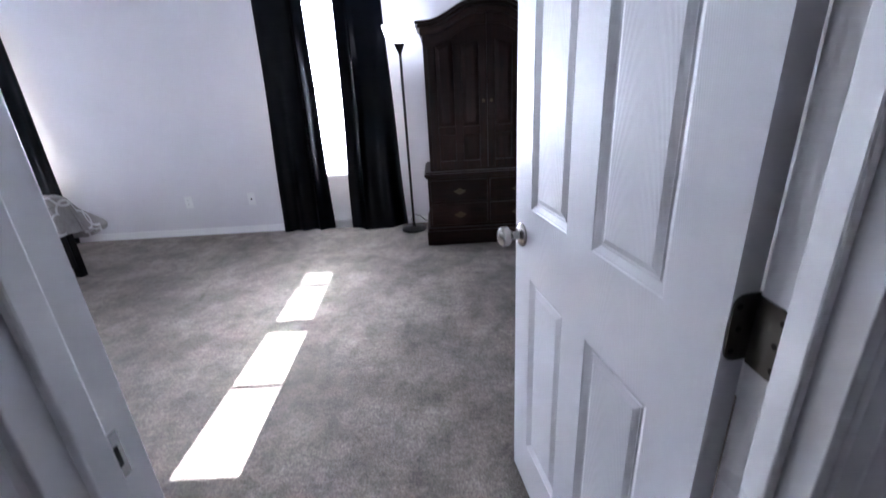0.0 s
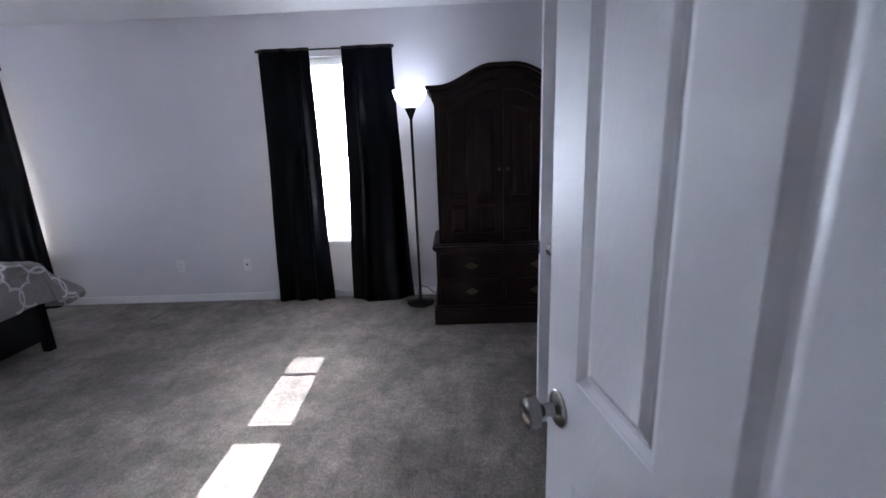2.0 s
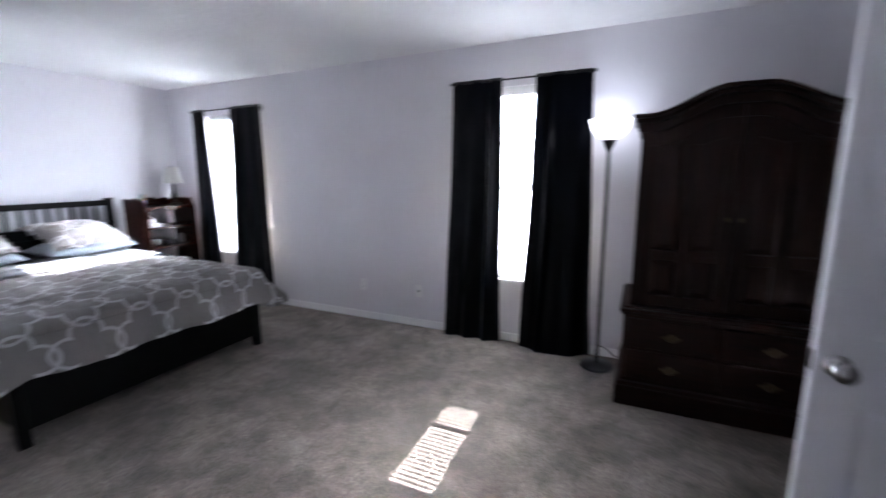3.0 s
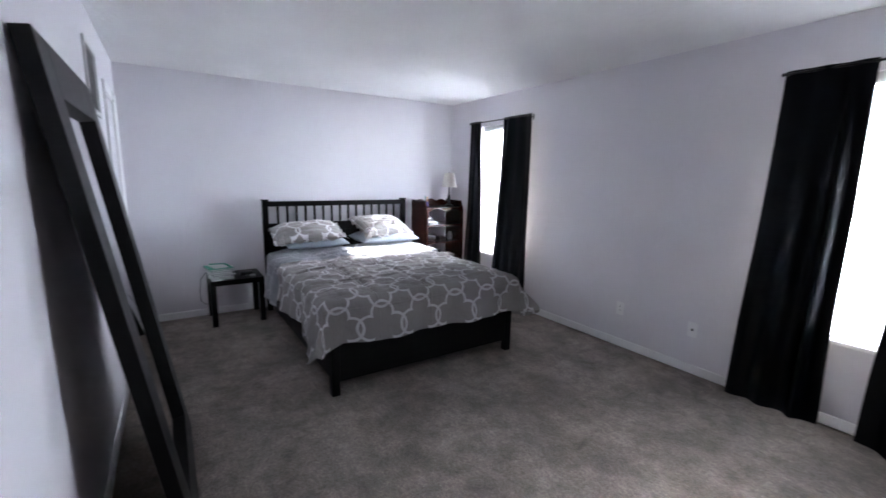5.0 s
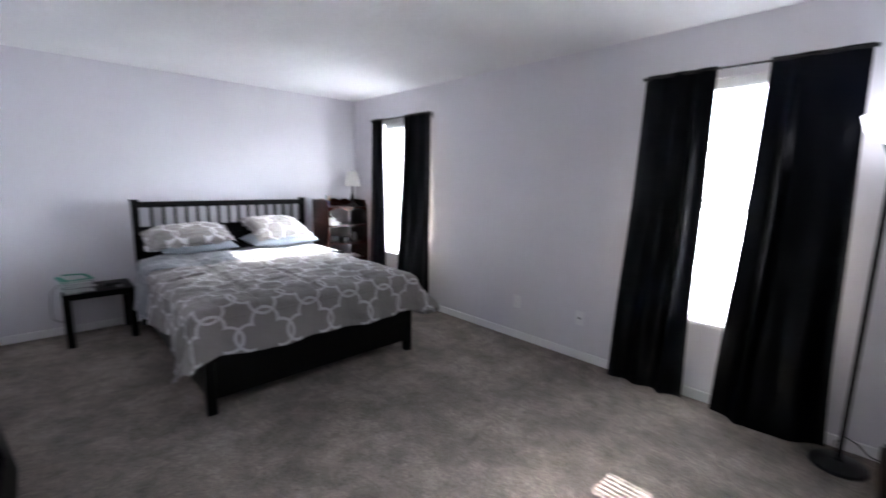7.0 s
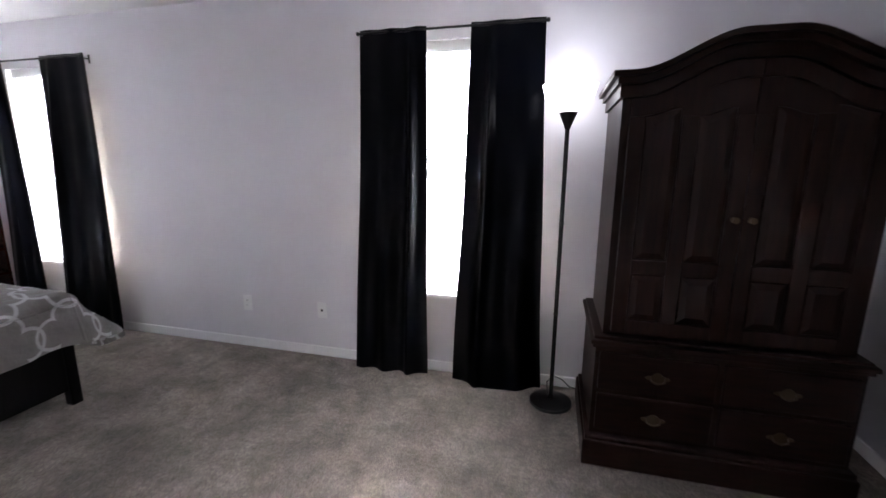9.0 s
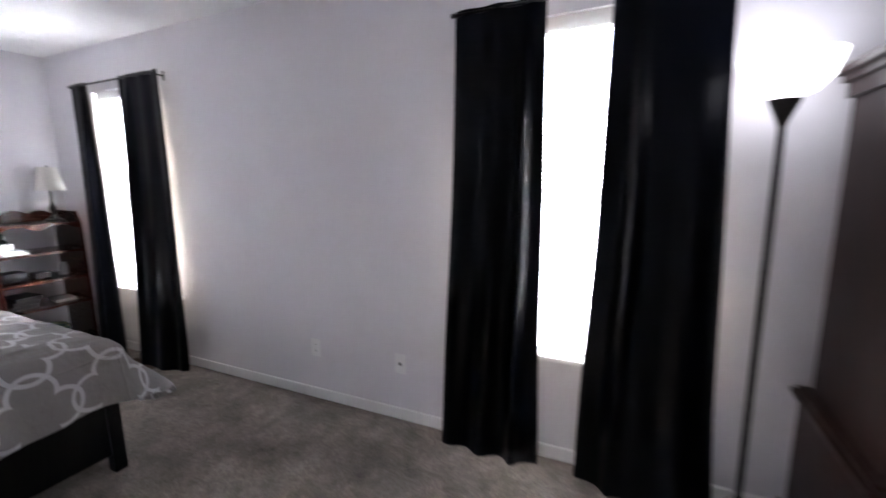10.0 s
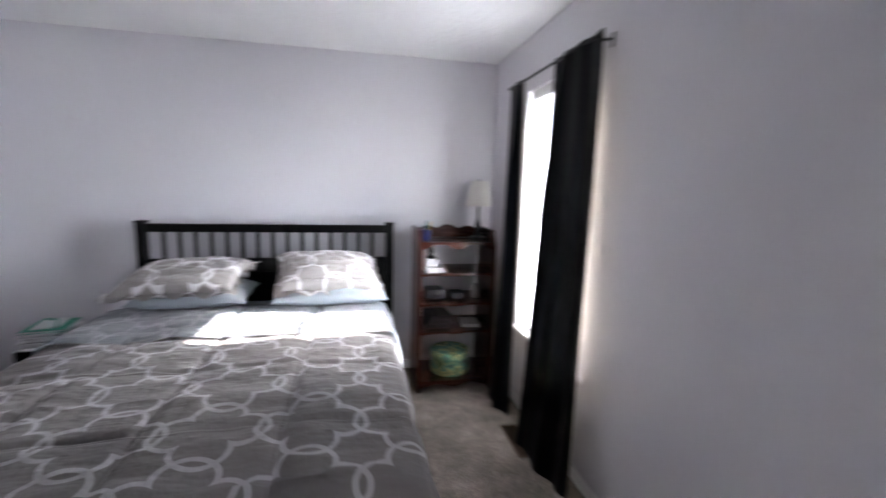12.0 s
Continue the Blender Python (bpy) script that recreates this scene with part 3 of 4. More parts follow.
# ---- curtains ----
def curtain(x0, x1, bx0, bx1, ridge, seed, out=0.095, back=0.0):
    """A hanging panel between x0 and x1 on the rod that spreads to bx0 .. bx1 at the floor."""
    rnd = random.Random(seed)
    ph = [rnd.uniform(0, 6.28) for _ in range(4)]
    folds = (x1 - x0) / 0.15
    nu, nv = 90, 44
    top, bot = 2.135, 0.012
    bm = bmesh.new()
    rows = []
    for j in range(nv + 1):
        t = j / nv
        row = []
        for i in range(nu + 1):
            u = i / nu
            x = (x0 + (bx0 - x0) * t ** 1.2) * (1 - u) + (x1 + (bx1 - x1) * t ** 1.2) * u
            amp = 0.004 + 0.022 * min(1, t * 1.15) * (0.6 + 0.4 * math.sin(5.1 * u + ph[3]))
            w = math.sin(folds * 2 * math.pi * u + ph[0] + 0.7 * t) + 0.45 * math.sin(folds * 0.53 * 2 * math.pi * u + ph[1] - 1.3 * t) + 0.2 * math.sin(folds * 2.1 * math.pi * u + ph[2] + 2 * t)
            y = 3.925 - out * t ** 2 * (0.55 + 0.45 * math.sin(math.pi * u)) - amp * w * 0.62
            y -= 0.072 * math.exp(-((u - ridge - 0.02 * math.sin(4 * t)) / 0.06) ** 2) * min(1, 3 * t) * (1 - 0.5 * t)
            if t < 0.02:
                y = 3.925 - 0.006 * w
            z = top + (bot - top) * t + (0.016 * math.sin(3.6 * u + ph[3]) + 0.016) * t ** 6
            row.append(bm.verts.new((x + 0.006 * math.sin(9 * t + ph[2]) * t, y + back, z + back * 3 * t)))
        rows.append(row)
    for a, b in zip(rows, rows[1:]):
        for i in range(nu):
            bm.faces.new((a[i], a[i + 1], b[i + 1], b[i]))
    if not back:
        bmesh.ops.solidify(bm, geom=bm.faces, thickness=0.0025)
    return bm


def curtain_set(n, panels, x0, x1):
    r = thing("curtain_rod", "slim black metal curtain rod above the window", "curtain rod", group="curtain rods")
    part("rod", tube([(x0 - 0.002, 3.925, 2.118), (x1 + 0.002, 3.925, 2.118)], 0.007, 14), BLACKMETAL, r, smooth=True)
    for x, s in ((x0 - 0.002, -1), (x1 + 0.002, 1)):
        part("finial", lathe([(0, 0), (0.009, 0.0), (0.012, 0.008), (0.010, 0.016), (0, 0.02)], 16, "x"), BLACKMETAL, r, m=pose(x, 3.925, 2.118, 0, 0, 0 if s > 0 else 180), smooth=True)
        part("bracket", boxes((x - s * 0.016 - 0.005, x - s * 0.016 + 0.005, 3.92, 3.9995, 2.105, 2.113), (x - s * 0.016 - 0.008, x - s * 0.016 + 0.008, 3.996, 3.9995, 2.08, 2.14)), BLACKMETAL, r)
    for k, p in enumerate(panels):
        c = thing("curtain", "long black curtain panel reaching the carpet", "curtain", group="black curtains")
        part("cloth", curtain(*p, seed=n * 10 + k), CURTAIN, c, smooth=True)
        part("lining", curtain(*p, seed=n * 10 + k, back=0.006), LINING, c, "grey lining", smooth=True)


curtain_set(1, [(-4.62, -4.42, -4.67, -4.27, 0.72), (-4.005, -3.567, -4.10, -3.515, 0.2)], -4.62, -3.60)
curtain_set(2, [(-1.41, -1.0, -1.487, -0.985, 0.78), (-0.740, -0.337, -0.812, -0.265, 0.28)], -1.41, -0.337)


# ---- the bed ----
bed = thing("bed", "black-brown wooden queen bed with spindle headboard", "bed")
HBX = -4.99
for y in (1.545, 3.165):
    part("head_post", boxes((HBX - 0.028, HBX + 0.028, y - 0.028, y + 0.028, 0, 1.185), (HBX - 0.033, HBX + 0.033, y - 0.033, y + 0.033, 1.185, 1.20), bevel=0.003), BLACKWOOD, bed)
part("top_rail", boxes((HBX - 0.02, HBX + 0.02, 1.573, 3.137, 1.125, 1.18), bevel=0.004), BLACKWOOD, bed)
part("mid_rail", boxes((HBX - 0.018, HBX + 0.018, 1.573, 3.137, 0.85, 0.945), bevel=0.004), BLACKWOOD, bed)
part("head_panel", boxes((HBX - 0.009, HBX + 0.009, 1.573, 3.137, 0.30, 0.85), bevel=0.002), BLACKWOOD, bed)
spindle = mesh_of("spindle", boxes((-0.008, 0.008, -0.012, 0.012, 0.945, 1.125), bevel=0.002), BLACKWOOD)
for i in range(15):
    part("spindle", spindle, BLACKWOOD, bed, m=pose(HBX, 1.573 + (i + 1) * 1.564 / 16, 0))
FBX = -2.865
for y in (1.548, 3.062):
    part("foot_leg", boxes((FBX - 0.028, FBX + 0.028, y - 0.028, y + 0.028, 0, 0.40), bevel=0.004), BLACKWOOD, bed)
part("footboard", boxes((FBX - 0.014, FBX + 0.02, 1.576, 3.034, 0.095, 0.395), bevel=0.004), BLACKWOOD, bed)
for y in (1.535, 3.085):
    part("side_rail", boxes((HBX + 0.028, FBX - 0.028, y - 0.012, y + 0.012, 0.12, 0.34), bevel=0.003), BLACKWOOD, bed)
part("slat_base", boxes((HBX + 0.03, FBX - 0.03, 1.56, 3.06, 0.22, 0.25)), BLACKWOOD, bed)
bm = boxes((-4.955, -2.90, 1.555, 3.085, 0.25, 0.66))
bmesh.ops.bevel(bm, geom=bm.edges[:], offset=0.07, segments=5, affect="EDGES", profile=0.5)
solid("mattress", bm, SHEET, "mattress in a pale blue fitted sheet", "mattress", smooth=True)


def cloth(s0, s1, t0, t1, xa, xb, ya, yb, top, hang_cap, du=0.017, seed=3, flare=0.10, puff=0.020):
    """Bed cloth: flat from xa to xb and ya to yb, hanging over the edges. s runs along x, t along y."""
    bm = bmesh.new()
    uvl = bm.loops.layers.uv.new("UVMap")
    ns, nt = round((s1 - s0) / du), round((t1 - t0) / du)
    grid, flat = [], {}
    tm, th = (t0 + t1) / 2, (t1 - t0) / 2
    for i in range(ns + 1):
        s_row = s0 + (s1 - s0) * i / ns
        row = []
        for j in range(nt + 1):
            s, t = s_row, t0 + (t1 - t0) * j / nt
            rc = 0.25 if t < tm else 0.16
            if s1 > xb and t < ya:
                t = ya + (t - ya) * (0.78 + 0.22 * max(0.0, min(1.0, (s + 3.4) / 0.6)))
            if s1 > xb:
                u_, v_ = (s - s1 + rc) / rc, (abs(t - tm) - th + rc) / rc
                if u_ > 0 and v_ > 0:
                    s, t_ = s1 - rc + rc * u_ * math.sqrt(1 - v_ * v_ / 2), th - rc + rc * v_ * math.sqrt(1 - u_ * u_ / 2)
                    t = tm + math.copysign(t_, t - tm)
            cx, cy = min(max(s, xa), xb), min(max(t, ya), yb)
            ex, ey = s - cx, t - cy
            e = math.hypot(ex, ey)
            z, px, py = top, s, t
            lift = puff * (noise.noise((s * 3.1, t * 3.1, seed)) + 0.5 * noise.noise((s * 8, t * 7, seed + 5)))
            bend = t + 0.25 * noise.noise((s * 1.7, t * 1.7, seed + 2))
            crease = 1 - abs(noise.noise((s * 11 + 2 * bend, bend * 2.6, seed + 9))) * 2.2
            lift += 0.014 * max(0.0, crease) ** 3 * (0.4 + 0.6 * max(0.0, noise.noise((s * 2, t * 2, seed + 20)) + 0.5))
            quilt = -0.013 * max(math.exp(-((abs((s + 0.11) % 0.48 - 0.24)) / 0.018) ** 2), math.exp(-((abs((t + 0.05) % 0.42 - 0.21)) / 0.018) ** 2))
            if e > 1e-6:
                foot = max(0.0, min(1.0, (s + 3.3) / 0.5))
                both = min(1.0, 5 * min(abs(ex), abs(ey)))
                drops = []
                for ee, along, bias in ((ex, t, 0.0), (ey, s, (0.16 if ey > 0 else 0.03) * foot)):
                    ee, R = abs(ee), 0.075
                    a = min(ee / R, math.pi / 2 - flare - bias - (0.30 if ey > 0 else 0.26) * both)
                    out, down = R * math.sin(a), R * (1 - math.cos(a))
                    rest = ee - R * a
                    if rest > 0:
                        out += rest * math.cos(a)
                        down += rest * math.sin(a)
                    wave = 0.024 * math.sin(along * 9.0 + seed) + 0.015 * math.sin(along * 23 + 1.7 * seed) + 0.022 * noise.noise((s * 4, t * 4, 7))
                    drops.append((out + wave * min(1, down / 0.22), down))
                (ox, dx_), (oy, dy_) = drops
                px, py = cx + math.copysign(ox, ex) if ex else cx, cy + math.copysign(oy, ey) if ey else cy
                z = top - min(max(dx_, dy_) + (0.05 if ey > 0 else 0.20) * min(dx_, dy_), hang_cap) + lift * 0.5
            else:
                z += lift + quilt
                edge = min(xb - s, s - xa + 0.4, t - ya, yb - t)
                z -= 0.02 * math.exp(-max(edge, 0) / 0.12)
                z += 0.02
            v = bm.verts.new((px, py, z))
            flat[v] = (s, t)
            row.append(v)
        grid.append(row)
    for i in range(ns):
        for j in range(nt):
            f = bm.faces.new((grid[i][j], grid[i + 1][j], grid[i + 1][j + 1], grid[i][j + 1]))
            for lp in f.loops:
                lp[uvl].uv = flat[lp.vert]
    bmesh.ops.solidify(bm, geom=bm.faces[:], thickness=-0.012)
    return bm


quilt = thing("comforter", "taupe comforter with white interlocking trellis print, on the bed", "comforter")
part("cover", cloth(-4.14, -2.52, 1.10, 3.50, -4.14, -2.87, 1.52, 3.05, 0.675, 0.60), QUILT, quilt, smooth=True)
part("turned_back_top", cloth(-4.62, -4.06, 1.10, 3.42, -4.62, -4.06, 1.53, 3.06, 0.70, 0.5, seed=9), QUILT_BACK, quilt, "pale underside folded back", smooth=True)


tag = boxes((-0.012, 0.012, -0.0008, 0.0008, -0.045, 0.0), bevel=0.0003)
part("care_label", tag, PAPER, quilt, "small white sewn label", pose(-2.78, 3.155, 0.375, 8, 0, 35))


def pillow(lx, ly, h, seed, material, name, lab, m, flange=0.0):
    """A stuffed pillow: lx by ly, h thick, with soft corners."""
    bm = bmesh.new()
    uvl = bm.loops.layers.uv.new("UVMap")
    n = 46
    sides = []
    flat = {}
    for s in (1, -1):
        rows = []
        for i in range(n + 1):
            row = []
            for j in range(n + 1):
                u, v = 2 * i / n - 1, 2 * j / n - 1
                k = max(0.0, (1 - abs(u) ** 2.6) * (1 - abs(v) ** 2.6)) ** 0.42
                pin = 1 - 0.05 * (abs(u) ** 4) * (1 - v * v) - 0.05 * (abs(v) ** 4) * (1 - u * u)
                x, y = lx / 2 * u * pin, ly / 2 * v * pin
                z = s * h / 2 * k * (1 if s > 0 else 0.75) + 0.012 * noise.noise((u * 2.2, v * 2.2, seed)) + 0.006 * noise.noise((u * 6, v * 6, seed + 3)) * k
                fold = max(0.0, 1 - 3.2 * abs(noise.noise((u * 2.6 + v * 1.3, v * 1.7 - u * 0.8, seed + 7))))
                z -= s * 0.014 * fold ** 2 * k
                if i in (0, n) or j in (0, n):
                    z = 0.012 * noise.noise((u * 2.2, v * 2.2, seed))
                if s < 0 and (i in (0, n) or j in (0, n)):
                    vert = sides[0][i][j]
                else:
                    vert = bm.verts.new((x, y, z))
                flat[vert] = (x + seed * 0.1, y)
                row.append(vert)
            rows.append(row)
        sides.append(rows)
        for i in range(n):
            for j in range(n):
                q = [rows[i][j], rows[i + 1][j], rows[i + 1][j + 1], rows[i][j + 1]]
                f = bm.faces.new(q if s > 0 else q[::-1])
                for lp in f.loops:
                    lp[uvl].uv = flat[lp.vert]
    if not flange:
        return solid(name, bm, material, lab, "pillow", m, smooth=True, group="pillows on the bed")
    edge = [sides[0][i][0] for i in range(n + 1)] + [sides[0][n][j] for j in range(1, n + 1)] + [sides[0][i][n] for i in range(n - 1, -1, -1)] + [sides[0][0][j] for j in range(n - 1, 0, -1)]
    ring = [v.co.copy() for v in edge]
    p = thing(name, lab, "pillow", m, "pillows on the bed")
    part("cushion", bm, material, p, smooth=True)
    fb = bmesh.new()
    ful = fb.loops.layers.uv.new("UVMap")
    loops = []
    for k in range(4):
        w = flange * k / 3
        row = []
        for q, c in enumerate(ring):
            d = Vector((c.x / (lx / 2), c.y / (ly / 2)))
            big = max(abs(d.x), abs(d.y))
            ox = w * (1 if d.x > 0 else -1) if abs(d.x) > big - 0.06 else 0.0
            oy = w * (1 if d.y > 0 else -1) if abs(d.y) > big - 0.06 else 0.0
            row.append(fb.verts.new((c.x + ox, c.y + oy, c.z + 0.5 * w * math.sin(q * 0.55 + seed) - 0.25 * w)))
        loops.append(row)
    for a, b in zip(loops, loops[1:]):
        for q in range(len(ring)):
            r = (q + 1) % len(ring)
            f = fb.faces.new((a[q], a[r], b[r], b[q]))
            for lp in f.loops:
                lp[ful].uv = (lp.vert.co.x + seed * 0.1, lp.vert.co.y)
    bmesh.ops.solidify(fb, geom=fb.faces[:], thickness=0.003)
    part("flange", fb, material, p, smooth=True)
    return p


pillow(0.43, 0.64, 0.15, 1, SHEET, "pillow", "flat pale blue pillow under a trellis sham", pose(-4.69, 1.96, 0.77, 0, 3, 0))
pillow(0.43, 0.70, 0.15, 2, SHEET, "pillow", "flat pale blue pillow under a trellis sham", pose(-4.68, 2.76, 0.77, 0, 3, 2))
pillow(0.46, 0.66, 0.19, 3, QUILT, "pillow_sham", "taupe trellis print pillow sham, slumped", pose(-4.70, 1.90, 0.872, 3, 12, -5), 0.035)
pillow(0.45, 0.60, 0.19, 4.3, QUILT, "pillow_sham", "taupe trellis print pillow sham leaning on the headboard", pose(-4.71, 2.75, 0.895, -3, 20, 6), 0.035)


# ---- nightstand with books ----
ns = thing("nightstand", "small square black side table beside the bed", "side table")
NX0, NX1, NY0, NY1, NZ = -5.12, -4.68, 0.97, 1.45, 0.45
part("tabletop", boxes((NX0, NX1, NY0, NY1, NZ - 0.05, NZ), bevel=0.002), BLACKWOOD, ns)
for x in (NX0 + 0.025, NX1 - 0.025):
    for y in (NY0 + 0.025, NY1 - 0.025):
        part("leg", boxes((x - 0.025, x + 0.025, y - 0.025, y + 0.025, 0, NZ - 0.05), bevel=0.002), BLACKWOOD, ns)


def book(x, y, z, lx, ly, h, turn, cover, lab, group="books", leaves=None):
    b = thing("book", lab, "book", pose(x, y, z, 0, 0, turn), group)
    part("cover", boxes((-lx / 2, lx / 2, -ly / 2, ly / 2, 0, 0.003), (-lx / 2, lx / 2, -ly / 2, ly / 2, h - 0.003, h), (-lx / 2, -lx / 2 + 0.003, -ly / 2, ly / 2, 0.003, h - 0.003)), cover, b)
    part("page_block", boxes((-lx / 2 + 0.003, lx / 2 - 0.004, -ly / 2 + 0.004, ly / 2 - 0.004, 0.003, h - 0.003)), leaves or PAPER, b)
    return b


z = NZ
for h, c, l, lx, ly, ox, oy, turn in (
    (0.026, GREYP, "grey covered book in a stack", 0.27, 0.20, 0.0, 0.0, 3), (0.012, PAPER, "white magazine in a stack", 0.28, 0.19, 0.012, -0.008, -7), (0.022, BLACKP, "black covered book in a stack", 0.23, 0.20, 0.02, 0.012, 5),
    (0.010, PAPER, "white magazine in a stack", 0.27, 0.21, 0.01, -0.012, -3), (0.014, GREYP, "grey covered notebook in a stack", 0.25, 0.19, 0.0, -0.004, 6), (0.008, PAPER, "thin white booklet in a stack", 0.26, 0.20, 0.015, 0.0, -10),
    (0.016, GREENP, "green covered notebook in a stack", 0.25, 0.21, 0.005, -0.014, 9), (0.007, PAPER, "white booklet lying on a green notebook", 0.21, 0.13, -0.012, -0.02, 14),
):
    book(-4.86 + ox, 1.08 + oy, z, lx, ly, h, turn, c, l, "books on the side table")
    z += h
solid("notebook_strap", tube([(-4.76, 1.15, z + 0.006), (-4.83, 1.12, z + 0.022), (-4.90, 1.07, z + 0.012), (-4.93, 0.99, z + 0.010)], 0.006, 8), GREENP, "green strap lying over the books", "strap", smooth=True)
solid("loose_sheet", boxes((-4.78, -4.69, 0.99, 1.08, NZ + 0.001, NZ + 0.003)), PAPER, "white slip of paper on the side table", "paper", smooth=False)
solid("handheld_device", boxes((-4.92, -4.80, 1.25, 1.37, NZ, NZ + 0.035), bevel=0.012), BLACKP, "black plastic device on the side table", "device", smooth=True)
solid("charging_plug", boxes((-4.79, -4.755, 1.33, 1.38, NZ, NZ + 0.018), bevel=0.004), GREYP, "small grey plug on the side table", "plug", smooth=True)
turns = [(-4.79 + 0.045 * math.cos(a) * (1 + 0.1 * a / 6), 1.26 + 0.05 * math.sin(a), NZ + 0.004 + 0.0022 * a) for a in np.linspace(0, 9, 22)]
solid("coiled_cord", tube([tuple(float(q) for q in p) for p in turns], 0.003, 6), BLACKP, "coiled black cord on the side table", "cord", smooth=True)
solid("power_cable", tube([(-4.93, 1.0, NZ + 0.02), (-4.93, 0.955, NZ + 0.045), (-4.94, 0.91, NZ - 0.02), (-4.95, 0.895, 0.30), (-4.97, 0.90, 0.20), (-5.02, 0.94, 0.15), (-5.10, 0.99, 0.13), (-5.137, 1.02, 0.16)], 0.0032, 8), BLACKP, "thin black cable hanging from the side table", "cable", smooth=True)


# ---- bookshelf ----
shelf = thing("bookshelf", "mahogany open bookshelf with scalloped boards", "bookshelf")
SX0, SX1, SY0, SY1 = -5.08, -4.69, 3.345, 3.895


def side_outline():
    pts = [(SX0, 0), (SX1, 0), (SX1, 1.06)]
    pts += [(SX1 - 0.05 * (1 - math.cos(a)) / 2, 1.06 + 0.11 * a / math.pi) for a in np.linspace(0.3, math.pi, 8)]
    pts += [(SX0, 1.175)]
    return pts


for y in (SY0, SY1 - 0.02):
    bm = extrude_outline([(float(a), float(b)) for a, b in side_outline()], 0.02, "xz")
    part("side_panel", bm, MAHOG, shelf, m=pose(0, y, 0))
for z in (0.085, 0.45, 0.655, 0.87, 1.09):
    b = part("shelf_board", boxes((SX0 + 0.008, SX1 - 0.012, SY0 + 0.02, SY1 - 0.02, z - 0.018, z), bevel=0.002), MAHOG, shelf)
    wid = SY1 - SY0 - 0.04
    low = 0.05 if z > 1 else 0.026 if z > 0.2 else 0.07
    ys = np.linspace(0, wid, 25)
    pts = [(float(y), 0.0) for y in ys][::-1]
    pts += [(float(y), float(-low * (0.55 + 0.45 * math.cos(4 * math.pi * (y / wid - 0.5)) * (1 if z > 1 else 0.4)))) for y in ys]
    part("front_lip", extrude_outline(pts, 0.014, "yz"), MAHOG, b, m=pose(SX1 - 0.012, SY0 + 0.02, z))
ys = np.linspace(0, SY1 - SY0 - 0.04, 33)
wid = SY1 - SY0 - 0.04
pts = [(0.0, 0.0)] + [(float(y), float(0.050 + 0.028 * abs(math.sin(3 * math.pi * y / wid)) + 0.016 * math.sin(math.pi * y / wid))) for y in ys] + [(wid, 0.0)]
part("scalloped_back_rail", extrude_outline(pts, 0.014, "yz"), MAHOG, shelf, m=pose(SX0 + 0.01, SY0 + 0.02, 1.09))

lamp = thing("table_lamp", "small table lamp with cream shade on the bookshelf", "lamp", pose(-4.93, 3.825, 1.0905))
part("base", lathe([(0, 0), (0.055, 0), (0.055, 0.012), (0.03, 0.022), (0.014, 0.05), (0.02, 0.08), (0.024, 0.105), (0.014, 0.14), (0.009, 0.16), (0.009, 0.27), (0, 0.27)], 24), BLACKMETAL, lamp, smooth=True)
bm = lathe([(0.098, 0.245), (0.063, 0.43), (0.061, 0.43), (0.096, 0.245), (0.098, 0.245)], 36)
part("shade", bm, SHADE, lamp, "cream cloth shade", smooth=True)
part("finial", lathe([(0, 0.40), (0.004, 0.40), (0.004, 0.43), (0.009, 0.437), (0, 0.447)], 12), BLACKMETAL, lamp, smooth=True)

cup = thing("pencil_cup", "blue pencil cup with pencils on the bookshelf", "pencil cup", pose(-4.86, 3.42, 1.0905))
part("cup", lathe([(0, 0), (0.030, 0), (0.034, 0.072), (0.031, 0.072), (0.028, 0.006), (0, 0.006)], 24), BLUEP, cup, smooth=True)
for i, (c, a, b) in enumerate(((YELLOWP, 0.02, 0.03), (GREENP, -0.03, 0.01), (PAPER, 0.01, -0.04), (YELLOWP, -0.015, 0.035), (BLUEP, 0.03, -0.01))):
    part("pencil", tube([(a * 0.3, b * 0.3, 0.008), (a, b, 0.128 + 0.01 * (i % 3))], 0.0035, 6), c, cup)

tin = thing("keepsake_box", "round floral green keepsake box on the lowest shelf", "box", pose(-4.87, 3.62, 0.0855))
part("body", lathe([(0, 0), (0.138, 0), (0.147, 0.02), (0.147, 0.125), (0, 0.125)], 36), FLORAL, tin, smooth=True)
part("lid", lathe([(0.150, 0.115), (0.153, 0.122), (0.153, 0.158), (0.146, 0.170), (0, 0.178)], 36), FLORAL, tin, smooth=True)
for z, c, tn, sx, sy, h in ((0.8705, PAPER, 5, 0.2, 0.15, 0.014), (0.8848, PAPER, -4, 0.19, 0.14, 0.018)):
    book(-4.83, 3.475, z, sx, sy, h, tn, c, "white paperback lying on a shelf", "books on the bookshelf")
solid("tissue_box", boxes((-4.89, -4.79, 3.41, 3.50, 0.903, 0.955), bevel=0.006), PAPER, "small white box on a stack of books", "box")
solid("figurine", lathe([(0, 0), (0.03, 0), (0.032, 0.012), (0.014, 0.03), (0.02, 0.055), (0.012, 0.075), (0, 0.082)], 18), BLACKP, "small dark ornament on a white box", "ornament", pose(-4.85, 3.455, 0.9555), smooth=True)
solid("camera_bag", boxes((-4.95, -4.80, 3.41, 3.56, 0.6555, 0.735), bevel=0.025), BLACKP, "black soft pouch on a shelf", "pouch", smooth=True)
solid("glass_jar", lathe([(0, 0), (0.03, 0), (0.032, 0.01), (0.032, 0.07), (0.024, 0.085), (0.024, 0.10), (0, 0.10)], 20), GREYP, "small grey jar on a shelf", "jar", pose(-4.86, 3.80, 0.6555), smooth=True)
